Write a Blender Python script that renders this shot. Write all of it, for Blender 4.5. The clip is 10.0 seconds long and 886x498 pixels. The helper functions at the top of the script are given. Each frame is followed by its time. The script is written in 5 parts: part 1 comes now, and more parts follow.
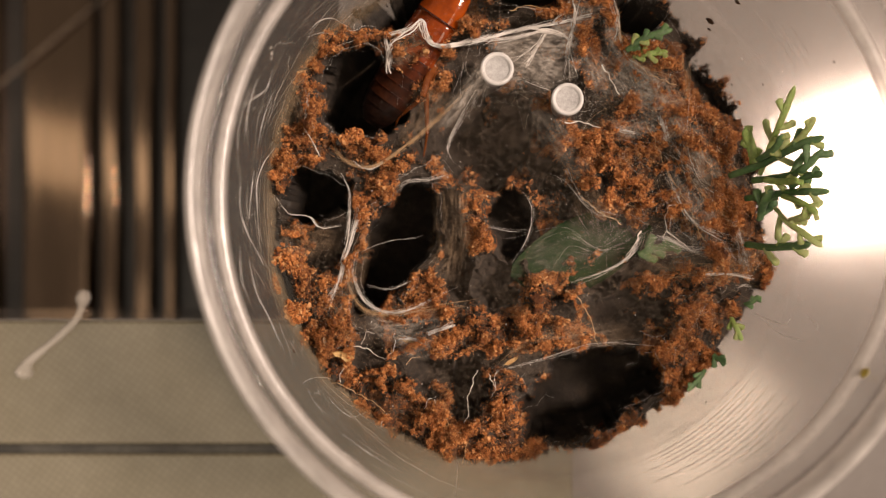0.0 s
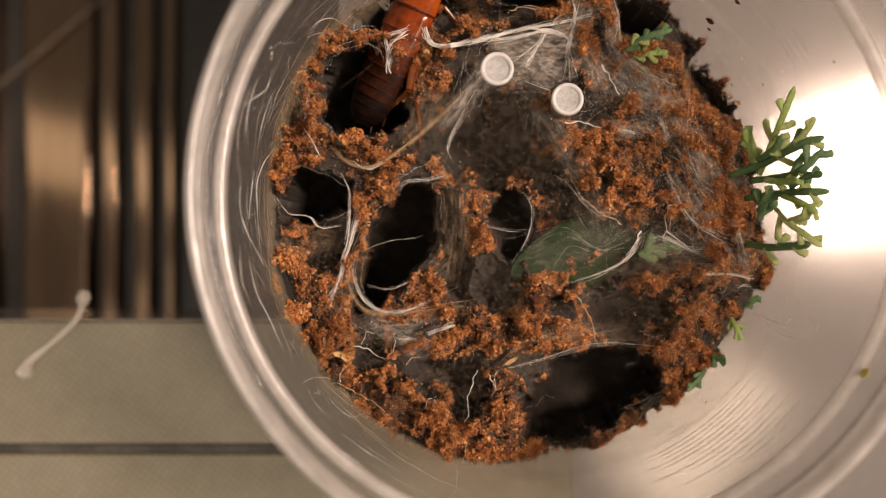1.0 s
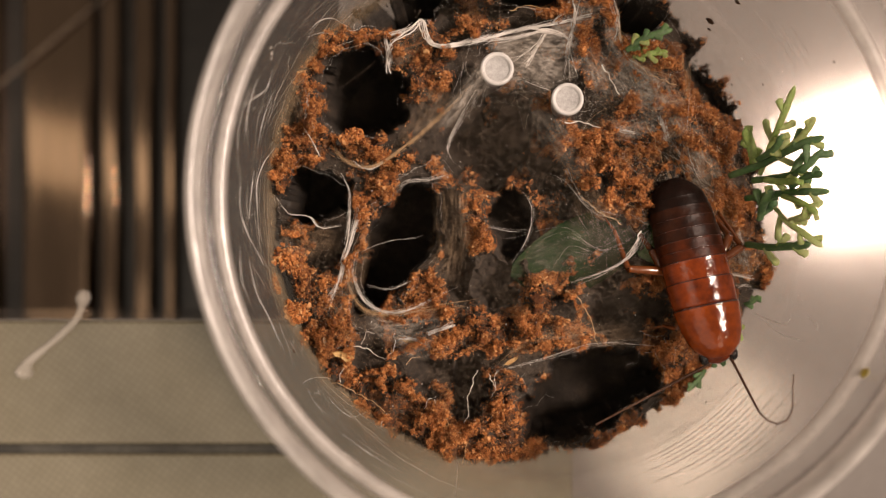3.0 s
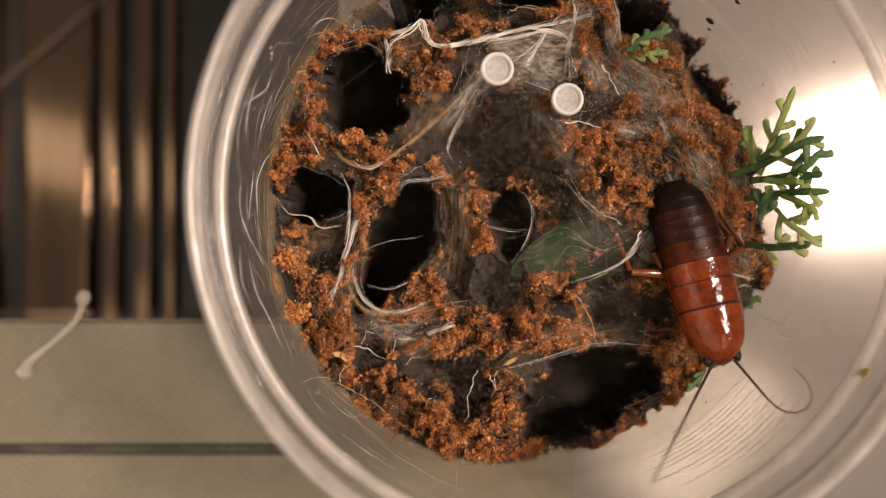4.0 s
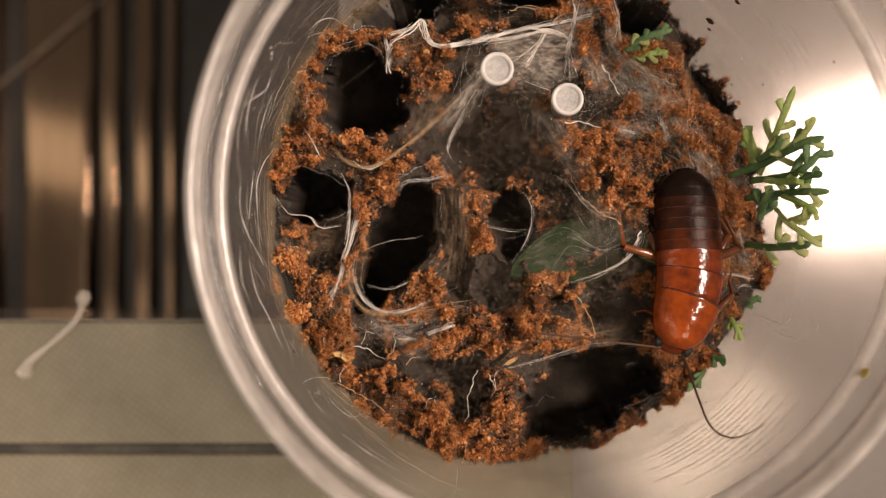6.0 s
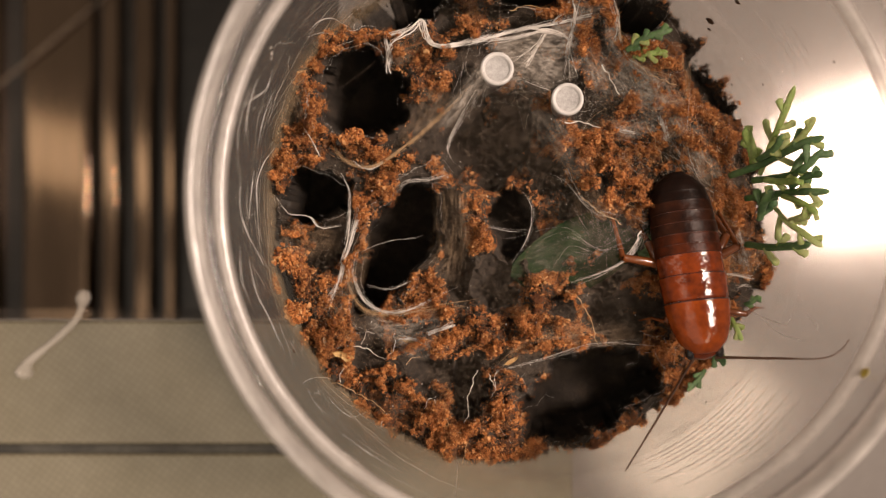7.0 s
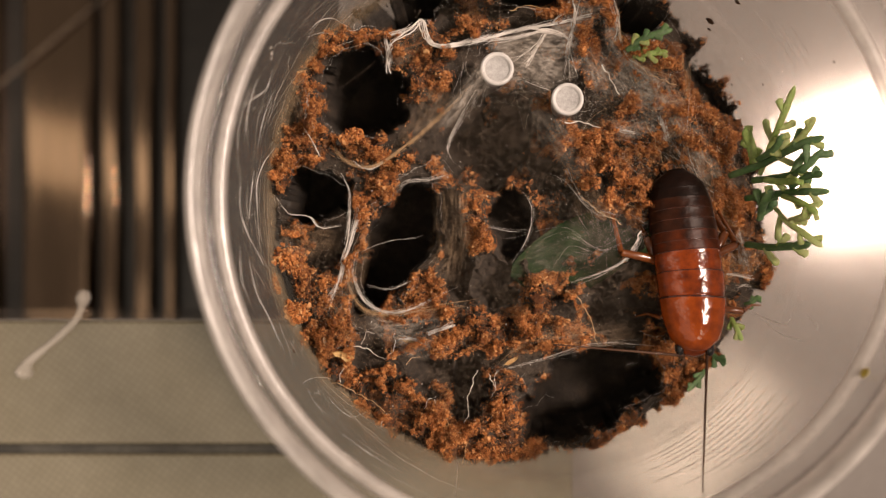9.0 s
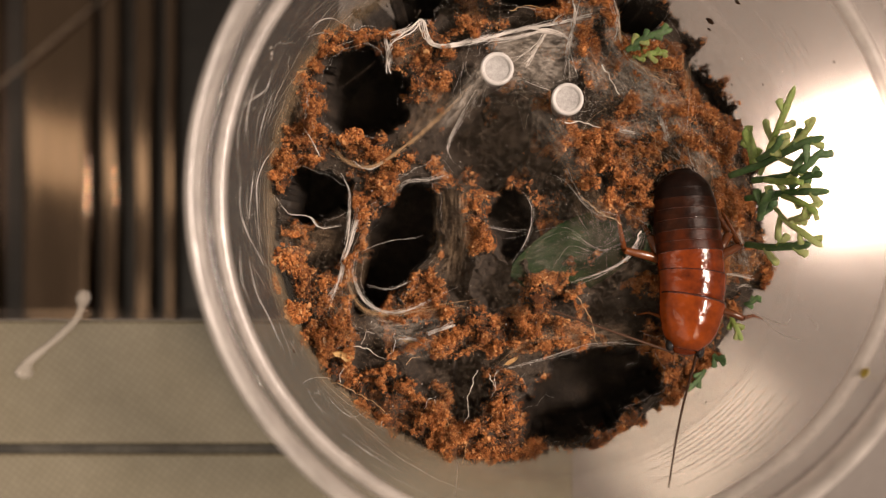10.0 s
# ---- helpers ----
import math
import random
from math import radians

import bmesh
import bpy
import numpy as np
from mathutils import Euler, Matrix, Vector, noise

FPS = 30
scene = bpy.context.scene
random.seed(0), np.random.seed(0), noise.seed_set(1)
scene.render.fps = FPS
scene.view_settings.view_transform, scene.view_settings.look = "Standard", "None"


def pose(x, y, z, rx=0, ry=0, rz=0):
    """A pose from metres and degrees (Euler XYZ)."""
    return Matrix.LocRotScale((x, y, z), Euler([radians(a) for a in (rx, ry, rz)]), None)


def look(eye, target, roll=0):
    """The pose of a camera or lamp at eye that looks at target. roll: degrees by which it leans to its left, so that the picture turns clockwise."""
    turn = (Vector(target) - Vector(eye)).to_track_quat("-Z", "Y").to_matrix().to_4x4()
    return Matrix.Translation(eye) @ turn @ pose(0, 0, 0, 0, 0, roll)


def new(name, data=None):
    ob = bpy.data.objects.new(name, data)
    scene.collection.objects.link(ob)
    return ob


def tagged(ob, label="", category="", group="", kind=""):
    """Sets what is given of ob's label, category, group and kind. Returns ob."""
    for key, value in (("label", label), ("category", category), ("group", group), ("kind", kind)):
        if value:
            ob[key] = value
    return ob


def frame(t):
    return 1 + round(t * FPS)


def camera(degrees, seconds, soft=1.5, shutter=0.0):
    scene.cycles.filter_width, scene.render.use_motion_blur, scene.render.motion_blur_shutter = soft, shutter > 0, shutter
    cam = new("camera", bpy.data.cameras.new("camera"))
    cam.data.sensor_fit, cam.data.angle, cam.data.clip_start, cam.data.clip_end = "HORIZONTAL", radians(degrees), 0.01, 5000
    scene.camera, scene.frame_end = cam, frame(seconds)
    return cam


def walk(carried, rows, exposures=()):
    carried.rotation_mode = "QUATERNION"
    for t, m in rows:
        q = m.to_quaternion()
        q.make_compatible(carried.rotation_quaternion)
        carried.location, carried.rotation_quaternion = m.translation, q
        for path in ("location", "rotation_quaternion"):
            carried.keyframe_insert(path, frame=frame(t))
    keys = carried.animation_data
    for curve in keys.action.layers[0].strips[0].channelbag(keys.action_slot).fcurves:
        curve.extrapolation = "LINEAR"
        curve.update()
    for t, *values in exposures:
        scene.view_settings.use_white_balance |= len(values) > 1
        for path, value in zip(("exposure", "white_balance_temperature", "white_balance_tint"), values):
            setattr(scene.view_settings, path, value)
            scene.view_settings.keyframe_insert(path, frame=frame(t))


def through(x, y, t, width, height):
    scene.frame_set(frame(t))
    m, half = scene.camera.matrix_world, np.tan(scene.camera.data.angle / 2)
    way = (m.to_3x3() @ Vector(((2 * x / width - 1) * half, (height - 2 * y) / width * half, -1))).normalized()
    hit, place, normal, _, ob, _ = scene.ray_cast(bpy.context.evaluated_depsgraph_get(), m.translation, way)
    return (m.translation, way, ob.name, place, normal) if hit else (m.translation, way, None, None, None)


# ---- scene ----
D = 0.1305          # height of the lens over the web
cam = camera(62, 10.0, soft=1.3, shutter=0.25)
walk(cam, [(0, pose(0, 0, D)), (10.0, pose(0, 0, D))])
cam.data.dof.use_dof = True
cam.data.dof.focus_distance = D - 0.001
cam.data.dof.aperture_fstop = 10.0

# ---- world, lamps ----
TABLE = -0.046
world = bpy.data.worlds.new("world")
scene.world = world
world.use_nodes = True
world.node_tree.nodes["Background"].inputs[0].default_value = (1.0, 0.825, 0.68, 1)
world.node_tree.nodes["Background"].inputs[1].default_value = 0.23
scene.view_settings.exposure = 0.0


def lamp(name, eye, target, sx, sy, watts, colour):
    data = bpy.data.lights.new(name, "AREA")
    data.shape, data.size, data.size_y, data.energy, data.color = "RECTANGLE", sx, sy, watts, colour
    ob = new(name, data)
    ob.matrix_world = look(eye, target)
    return ob


lamp("desk_lamp_light", (0.624, 0.1246, 0.85), (0.02, 0, 0), 0.145, 0.19, 16.6, (1.0, 0.785, 0.655))
lamp("shelf_lamp_light", (0.465, -0.335, 1.20), (0.06, -0.04, TABLE), 0.32, 0.24, 1.45, (1.0, 0.80, 0.60))
lamp("ceiling_lamp_light", (-1.13, 0.28, 1.55), (0, 0, 0), 0.20, 1.25, 1.5, (1.0, 0.82, 0.62))
# Large soft fill added to brighten the mats; no window is known there.
lamp("window_light", (-0.42, -0.40, 1.20), (-0.05, -0.04, TABLE), 1.00, 1.00, 2.5, (1.0, 0.84, 0.67))


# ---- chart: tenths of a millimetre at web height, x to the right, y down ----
def spot(cx, cy, z=0.0):
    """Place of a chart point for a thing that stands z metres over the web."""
    k = 1e-4 * (1 - z / D)
    return Vector(((cx - 784) * k, (441 - cy) * k, z))


# ---- value noise ----
_tab = np.random.RandomState(7).rand(256, 256)


def vnoise(x, y):
    x, y = np.asarray(x, float), np.asarray(y, float)
    xi, yi = np.floor(x).astype(int), np.floor(y).astype(int)
    fx, fy = x - xi, y - yi
    fx, fy = fx * fx * (3 - 2 * fx), fy * fy * (3 - 2 * fy)
    g = lambda a, b: _tab[a % 256, b % 256]
    return ((g(xi, yi) * (1 - fx) + g(xi + 1, yi) * fx) * (1 - fy)
            + (g(xi, yi + 1) * (1 - fx) + g(xi + 1, yi + 1) * fx) * fy)


def fbm(x, y, octaves=4):
    s, a, n = 0, 1, 0
    for i in range(octaves):
        s, n = s + a * vnoise(x * 2 ** i + 17 * i, y * 2 ** i + 31 * i), n + a
        a *= 0.55
    return s / n


def smooth(a, b, x):
    t = np.clip((x - a) / (b - a), 0, 1)
    return t * t * (3 - 2 * t)


# ---- materials ----
class Nodes:
    def __init__(self, name):
        self.m = bpy.data.materials.new(name)
        self.m.use_nodes = True
        self.t = self.m.node_tree
        self.b = self.t.nodes["Principled BSDF"]
        self.out = self.t.nodes["Material Output"]

    def n(self, kind, **sets):
        x = self.t.nodes.new(kind)
        for k, v in sets.items():
            setattr(x, k, v)
        return x

    def link(self, a, b):
        self.t.links.new(a, b)

    def noise(self, scale, detail=4, rough=0.6, stretch=None, dist=0.0):
        co = self.n("ShaderNodeTexCoord")
        src = co.outputs["Object"]
        if stretch:
            mp = self.n("ShaderNodeMapping")
            mp.inputs["Scale"].default_value = stretch
            self.link(src, mp.inputs["Vector"])
            src = mp.outputs["Vector"]
        x = self.n("ShaderNodeTexNoise")
        x.inputs["Scale"].default_value, x.inputs["Detail"].default_value = scale, detail
        x.inputs["Roughness"].default_value, x.inputs["Distortion"].default_value = rough, dist
        self.link(src, x.inputs["Vector"])
        return x.outputs["Fac"]

    def ramp(self, fac, *stops):
        r = self.n("ShaderNodeValToRGB")
        els = r.color_ramp.elements
        while len(els) < len(stops):
            els.new(0.5)
        for e, (p, c) in zip(els, stops):
            e.position = p
            e.color = (c, c, c, 1) if isinstance(c, (int, float)) else (*c, 1)
        self.link(fac, r.inputs["Fac"])
        return r.outputs["Color"]

    def mix(self, fac, a, b, mode="MIX"):
        x = self.n("ShaderNodeMixRGB", blend_type=mode)
        for sock, v in ((x.inputs[0], fac), (x.inputs[1], a), (x.inputs[2], b)):
            if hasattr(v, "is_linked"):
                self.link(v, sock)
            elif isinstance(v, (int, float)):
                sock.default_value = v if sock == x.inputs[0] else (v, v, v, 1)
            else:
                sock.default_value = (*v, 1)
        return x.outputs[0]

    def bump(self, height, strength, distance):
        x = self.n("ShaderNodeBump")
        x.inputs["Strength"].default_value, x.inputs["Distance"].default_value = strength, distance
        self.link(height, x.inputs["Height"])
        self.link(x.outputs["Normal"], self.b.inputs["Normal"])

    def set(self, **kw):
        for k, v in kw.items():
            s = self.b.inputs[k.replace("_", " ")]
            if hasattr(v, "is_linked"):
                self.link(v, s)
            else:
                s.default_value = (*v, 1) if isinstance(v, tuple) and len(v) == 3 and s.type == "RGBA" else v
        return self


def mat_two(name, c1, c2, scale, rough=0.8, bump=0.0, dist=0.0005, scale2=None, metallic=0.0, **kw):
    """Two colours mixed by noise at two sizes, with relief."""
    N = Nodes(name)
    f = N.noise(scale)
    g = N.noise(scale2 or scale * 6, 3)
    col = N.mix(N.ramp(f, (0.35, 0.0), (0.65, 1.0)), c1, c2)
    col = N.mix(0.5, col, N.ramp(g, (0.3, 0.35), (0.7, 1.0)), "MULTIPLY")
    N.set(Base_Color=col, Roughness=rough, Metallic=metallic, **kw)
    if bump:
        N.bump(g, bump, dist)
    return N.m


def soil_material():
    """Moist dark soil; on burrow walls its dark colour also stands for pit shade."""
    return mat_two("moist_soil_pit_shade", (0.030, 0.023, 0.017), (0.062, 0.044, 0.030), 300, 0.85, 0.9, 0.0008)


def crumb_material():
    """Dry orange-brown coir crumbs, each its own shade."""
    N = Nodes("dry_coir")
    g = N.n("ShaderNodeNewGeometry")
    f = N.noise(220, 3)
    col = N.ramp(g.outputs["Random Per Island"], (0.0, (0.15, 0.042, 0.010)), (0.35, (0.39, 0.125, 0.027)),
                 (0.8, (0.60, 0.235, 0.062)), (1.0, (0.74, 0.42, 0.18)))
    col = N.mix(0.75, col, N.ramp(f, (0.3, 0.3), (0.62, 1.0)), "MULTIPLY")
    N.set(Base_Color=col, Roughness=0.75)
    N.bump(N.noise(3500, 2), 0.6, 0.0003)
    return N.m


def silk_material(name="silk", colour=(0.56, 0.43, 0.31), alpha=0.30):
    N = Nodes(name)
    tr = N.n("ShaderNodeBsdfTransparent")
    mx = N.n("ShaderNodeMixShader")
    mx.inputs[0].default_value = alpha
    N.set(Base_Color=colour, Roughness=0.35, Sheen_Weight=0.3)
    N.link(tr.outputs[0], mx.inputs[1])
    N.link(N.b.outputs[0], mx.inputs[2])
    N.link(mx.outputs[0], N.out.inputs[0])
    return N.m


def plastic_material(name, haze, tint, rough, bump=0.3, through=0.75):
    """Clear thin plastic with a milky haze and drawn rings."""
    N = Nodes(name)
    tr = N.n("ShaderNodeBsdfTransparent")
    tr.inputs[0].default_value = (*tint, 1)
    df = N.n("ShaderNodeBsdfDiffuse")
    df.inputs[0].default_value = (0.78, 0.74, 0.70, 1)
    tl = N.n("ShaderNodeBsdfTranslucent")
    tl.inputs[0].default_value = (0.78, 0.74, 0.70, 1)
    gl = N.n("ShaderNodeBsdfGlossy")
    gl.inputs["Roughness"].default_value = rough
    f = N.noise(160, 5, 0.65, (1, 1, 3))
    hz = N.ramp(f, (0.3, haze * 0.6), (0.7, haze * 1.4))
    ring = N.noise(900, 2, 0.5, (0.25, 0.25, 3.0))
    bp = N.n("ShaderNodeBump")
    bp.inputs["Strength"].default_value, bp.inputs["Distance"].default_value = bump, 0.0008
    N.link(ring, bp.inputs["Height"])
    for s in (df, gl, tl):
        N.link(bp.outputs[0], s.inputs["Normal"])
    m0, m1, m2 = (N.n("ShaderNodeMixShader") for _ in range(3))
    m0.inputs[0].default_value = through
    N.link(df.outputs[0], m0.inputs[1])
    N.link(tl.outputs[0], m0.inputs[2])
    N.link(hz, m1.inputs[0])
    N.link(tr.outputs[0], m1.inputs[1])
    N.link(m0.outputs[0], m1.inputs[2])
    lw = N.n("ShaderNodeLayerWeight")
    lw.inputs[0].default_value = 0.25
    N.link(N.ramp(lw.outputs["Facing"], (0.0, 0.07), (0.6, 0.15), (1.0, 0.45)), m2.inputs[0])
    N.link(m1.outputs[0], m2.inputs[1])
    N.link(gl.outputs[0], m2.inputs[2])
    N.link(m2.outputs[0], N.out.inputs[0])
    return N.m


SOIL = soil_material()
CRUMB = crumb_material()
SILK = silk_material()
PLASTIC = plastic_material("clear_plastic", 0.10, (0.97, 0.965, 0.96), 0.14, 0.8)
FROSTED = plastic_material("frosted_plastic", 0.24, (0.95, 0.94, 0.93), 0.18, 0.7)
RIM_PLASTIC = plastic_material("rim_plastic", 0.44, (0.95, 0.94, 0.93), 0.28, 0.1, 0.45)


# ---- mesh helpers ----
def mesh_of(name, verts, faces, material, smooth_shade=True):
    me = bpy.data.meshes.new(name)
    me.from_pydata(verts, [], faces)
    me.materials.append(material)
    if smooth_shade:
        me.polygons.foreach_set("use_smooth", [True] * len(me.polygons))
    me.update()
    return me


def fast_mesh(name, verts, faces, material, smooth_shade=True):
    """Mesh from arrays; all faces have the same number of corners."""
    me = bpy.data.meshes.new(name)
    v, f = np.asarray(verts, np.float32), np.asarray(faces, np.int32)
    k = f.shape[1]
    me.vertices.add(len(v))
    me.vertices.foreach_set("co", v.ravel())
    me.loops.add(f.size)
    me.loops.foreach_set("vertex_index", f.ravel())
    me.polygons.add(len(f))
    me.polygons.foreach_set("loop_start", np.arange(len(f), dtype=np.int32) * k)
    me.polygons.foreach_set("use_smooth", np.full(len(f), smooth_shade))
    me.materials.append(material)
    me.update(calc_edges=True)
    me.validate()
    return me


def part(name, me, parent, label="", kind=""):
    ob = new(name, me)
    ob.parent = parent
    return tagged(ob, label, "", "", kind)


def thing(name, label, category, group="", kind="", at=(0, 0, 0), me=None):
    ob = new(name, me)
    ob.location = at
    return tagged(ob, label, category, group, kind)


def lathe(profile, n=128, close=False):
    """Verts and faces of a turned shape, profile of (r, z)."""
    v, f, m = [], [], len(profile)
    for i in range(n):
        a = 2 * math.pi * i / n
        v += [(r * math.cos(a), r * math.sin(a), z) for r, z in profile]
    last = m if close else m - 1
    for i in range(n):
        j = (i + 1) % n
        for k in range(last):
            l = (k + 1) % m
            f.append((i * m + k, j * m + k, j * m + l, i * m + l))
    return v, f


def tubes(lines, radii, sides=4):
    """Arrays of thin tubes along many lines, each an (n, 3) array; radii: one (n,) array a line."""
    V, F, base = [], [], 0
    ang = np.arange(sides) * 2 * math.pi / sides
    for p, r in zip(lines, radii):
        p = np.asarray(p, float)
        n = len(p)
        t = np.gradient(p, axis=0)
        t /= np.linalg.norm(t, axis=1)[:, None] + 1e-12
        up = np.where(np.abs(t[:, 2:3]) > 0.9, [[1.0, 0, 0]], [[0, 0, 1.0]])
        a = np.cross(t, up)
        a /= np.linalg.norm(a, axis=1)[:, None] + 1e-12
        b = np.cross(t, a)
        ring = p[:, None] + np.asarray(r).reshape(-1, 1, 1) * (
            np.cos(ang)[None, :, None] * a[:, None] + np.sin(ang)[None, :, None] * b[:, None])
        V.append(ring.reshape(-1, 3))
        i = np.arange(n - 1)[:, None] * sides
        k = np.arange(sides)[None]
        l = (k + 1) % sides
        F.append((np.stack([i + k, i + l, i + sides + l, i + sides + k], -1)).reshape(-1, 4) + base)
        base += n * sides
    return np.concatenate(V), np.concatenate(F)


def spline(pts, n):
    """Smooth line of n points through a few points."""
    p = np.asarray([tuple(q) for q in pts], float)
    if len(p) == 2:
        return p[0] + (p[1] - p[0]) * np.linspace(0, 1, n)[:, None]
    q = np.vstack([2 * p[0] - p[1], p, 2 * p[-1] - p[-2]])
    u = np.linspace(0, len(p) - 1 - 1e-9, n)
    i = u.astype(int)
    t = (u - i)[:, None]
    a, b, c, d = q[i], q[i + 1], q[i + 2], q[i + 3]
    return 0.5 * (2 * b + (c - a) * t + (2 * a - 5 * b + 4 * c - d) * t ** 2 + (3 * b - a - 3 * c + d) * t ** 3)


# ---- table, mat, grooved panel ----
def rounded_slab(x0, x1, y0, y1, z0, z1, r, seg=5):
    """Slab with rounded upper edges."""
    prof = [(0, z0)] + [(r - r * math.cos(a * math.pi / 2 / seg), z1 - r + r * math.sin(a * math.pi / 2 / seg))
                        for a in range(seg + 1)]
    v, f = [], []
    for ins, z in prof:
        v += [(x0 + ins, y0 + ins, z), (x1 - ins, y0 + ins, z), (x1 - ins, y1 - ins, z), (x0 + ins, y1 - ins, z)]
    for i in range(len(prof) - 1):
        for k in range(4):
            l = (k + 1) % 4
            f.append((i * 4 + k, i * 4 + l, i * 4 + 4 + l, i * 4 + 4 + k))
    e = (len(prof) - 1) * 4
    f += [(e, e + 1, e + 2, e + 3), (3, 2, 1, 0)]
    return v, f


def steel_material(name, colour, rough):
    N = Nodes(name)
    f = N.noise(14, 3, 0.6, (6, 0.6, 1))
    N.set(Base_Color=N.mix(0.5, colour, N.ramp(f, (0.3, 0.45), (0.7, 1.0)), "MULTIPLY"), Metallic=1.0,
          Roughness=N.ramp(f, (0.3, rough * 0.8), (0.7, rough * 1.25)))
    N.bump(N.noise(60, 2, 0.5, (1, 2, 1)), 0.02, 0.0002)
    return N.m


def mat_material():
    N = Nodes("woven_mat")
    co = N.n("ShaderNodeTexCoord")
    mp = N.n("ShaderNodeMapping")
    mp.inputs["Rotation"].default_value = (0, 0, 0.6)
    N.link(co.outputs["Object"], mp.inputs["Vector"])
    ck = N.n("ShaderNodeTexVoronoi")
    ck.inputs["Scale"].default_value = 700
    ck.inputs["Randomness"].default_value = 0.15
    N.link(mp.outputs[0], ck.inputs["Vector"])
    f = N.noise(25, 4)
    col = N.mix(N.ramp(f, (0.35, 0.0), (0.65, 1.0)), (0.185, 0.162, 0.105), (0.25, 0.222, 0.155))
    col = N.mix(0.45, col, N.ramp(ck.outputs["Distance"], (0.2, 1.0), (0.7, 0.5)), "MULTIPLY")
    N.set(Base_Color=col, Roughness=0.26, Specular_IOR_Level=0.75)
    N.bump(ck.outputs["Distance"], 0.22, 0.0004)
    return N.m


def laminate_material():
    """Pale satin laminate, a little soiled."""
    N = Nodes("pale_laminate")
    f = N.noise(18, 5)
    g = N.noise(260, 4)
    col = N.mix(N.ramp(f, (0.35, 0.0), (0.65, 1.0)), (0.27, 0.245, 0.225), (0.335, 0.305, 0.285))
    col = N.mix(0.2, col, N.ramp(g, (0.3, 0.6), (0.7, 1.0)), "MULTIPLY")
    N.set(Base_Color=col, Roughness=0.135, Metallic=0.5)
    N.bump(N.noise(90, 3, 0.5, (1, 3, 1)), 0.035, 0.0003)
    return N.m


def table_top():
    """Table top with a stepped corner cut out of it."""
    x1, x2, x0 = -0.20, 0.24, (600 - 784) * 1e-4 * (1 - TABLE / D)
    y1, y2, y0 = -0.18, 0.18, (441 - 565) * 1e-4 * (1 - TABLE / D)
    ring = ((x1, y1), (x2, y1), (x2, y2), (x0, y2), (x0, y0), (x1, y0))
    v = [(x, y, z) for z in (TABLE - 0.03, TABLE) for x, y in ring]
    f = [(i, (i + 1) % 6, 6 + (i + 1) % 6, 6 + i) for i in range(6)]
    f += [(6, 7, 10, 11), (10, 7, 8, 9), (5, 4, 1, 0), (3, 2, 1, 4)]
    return v, f


table = thing("table", "pale satin metal table top under the cup", "table", kind="structure",
              me=mesh_of("table", *table_top(), laminate_material(), False))
kz = 1 - TABLE / D
mat_top = (441 - 567) * 1e-4 * kz
WOVEN = mat_material()
GAP_DARK = mat_two("gap_shade", (0.05, 0.047, 0.04), (0.09, 0.085, 0.07), 90, 0.8)
seam_y = (441 - 791) * 1e-4 * kz
mat_end = (572 - 784) * 1e-4 * kz
mat_far = (1010 - 784) * 1e-4 * kz
for y0, y1, label in (((441 - 783) * 1e-4 * kz, mat_top, "beige woven place mat with rounded edge, half under the cup"),
                      (-0.175, (441 - 799) * 1e-4 * kz, "beige woven place mat beside a dark strip of gap shade")):
    thing("place_mat", label, "place mat", "woven mats on the table",
          me=mesh_of("place_mat", *rounded_slab(-0.195, mat_far, y0, y1, TABLE, TABLE + 0.0025, 0.0009), WOVEN, False))
# dark strip laid in the gap: the shade between the mats as colour
thing("rubber_strip", "dark grey strip standing in for the shade in the gap between the woven mats", "rubber strip",
      me=mesh_of("rubber_strip", *rounded_slab(-0.195, mat_end, seam_y - 0.0011, seam_y + 0.0011, TABLE, TABLE + 0.0022, 0.0006), GAP_DARK, False))
thing("mat_hem", "beige woven hem between two mats, under the cup", "mat hem",
      me=mesh_of("mat_hem", *rounded_slab(mat_end - 0.004, mat_far, seam_y - 0.0017, seam_y + 0.0017, TABLE + 0.0023, TABLE + 0.00258, 0.0002), WOVEN, False))

FLOOR = -0.36
kf = 1 - FLOOR / D
BRONZE = steel_material("brown_bronze", (0.24, 0.165, 0.11), 0.11)
DARK = mat_two("black_lacquer", (0.020, 0.016, 0.013), (0.040, 0.031, 0.025), 20, 0.35)
thing("floor", "plain dark floor far below the table", "floor", kind="structure",
      me=mesh_of("floor", *rounded_slab(-2.0, 2.0, -2.0, 2.0, FLOOR - 0.06, FLOOR - 0.02, 0.002), mat_two("dark_floor", (0.05, 0.04, 0.033), (0.08, 0.065, 0.05), 8, 0.6), False))
part("table_base", mesh_of("table_base", *rounded_slab(0.03, 0.22, -0.16, 0.16, FLOOR - 0.02, TABLE - 0.03, 0.002), DARK, False), table, "dark base under the table top")
panel = thing("grooved_panel", "dark grooved metal panel with bronze bars on the floor", "panel", at=(0, 0, FLOOR))
part("backing", mesh_of("backing", *rounded_slab(-0.45, 0.10, -0.35, 0.40, -0.02, 0, 0.001), DARK, False), panel)
for a, b in ((-60, 8), (46, 173), (188, 218), (244, 277), (300, 316)):
    x0, x1 = (a - 784) * 1e-4 * kf, (b - 784) * 1e-4 * kf
    part("bar", mesh_of("bar", *rounded_slab(x0, x1, -0.34, 0.39, 0, 0.008, min(0.006, 0.22 * (x1 - x0)), 8), BRONZE, False), panel)


# ---- stray bits beyond the cup ----
CLEAR = silk_material("clear_strip", (0.78, 0.72, 0.64), 0.30)


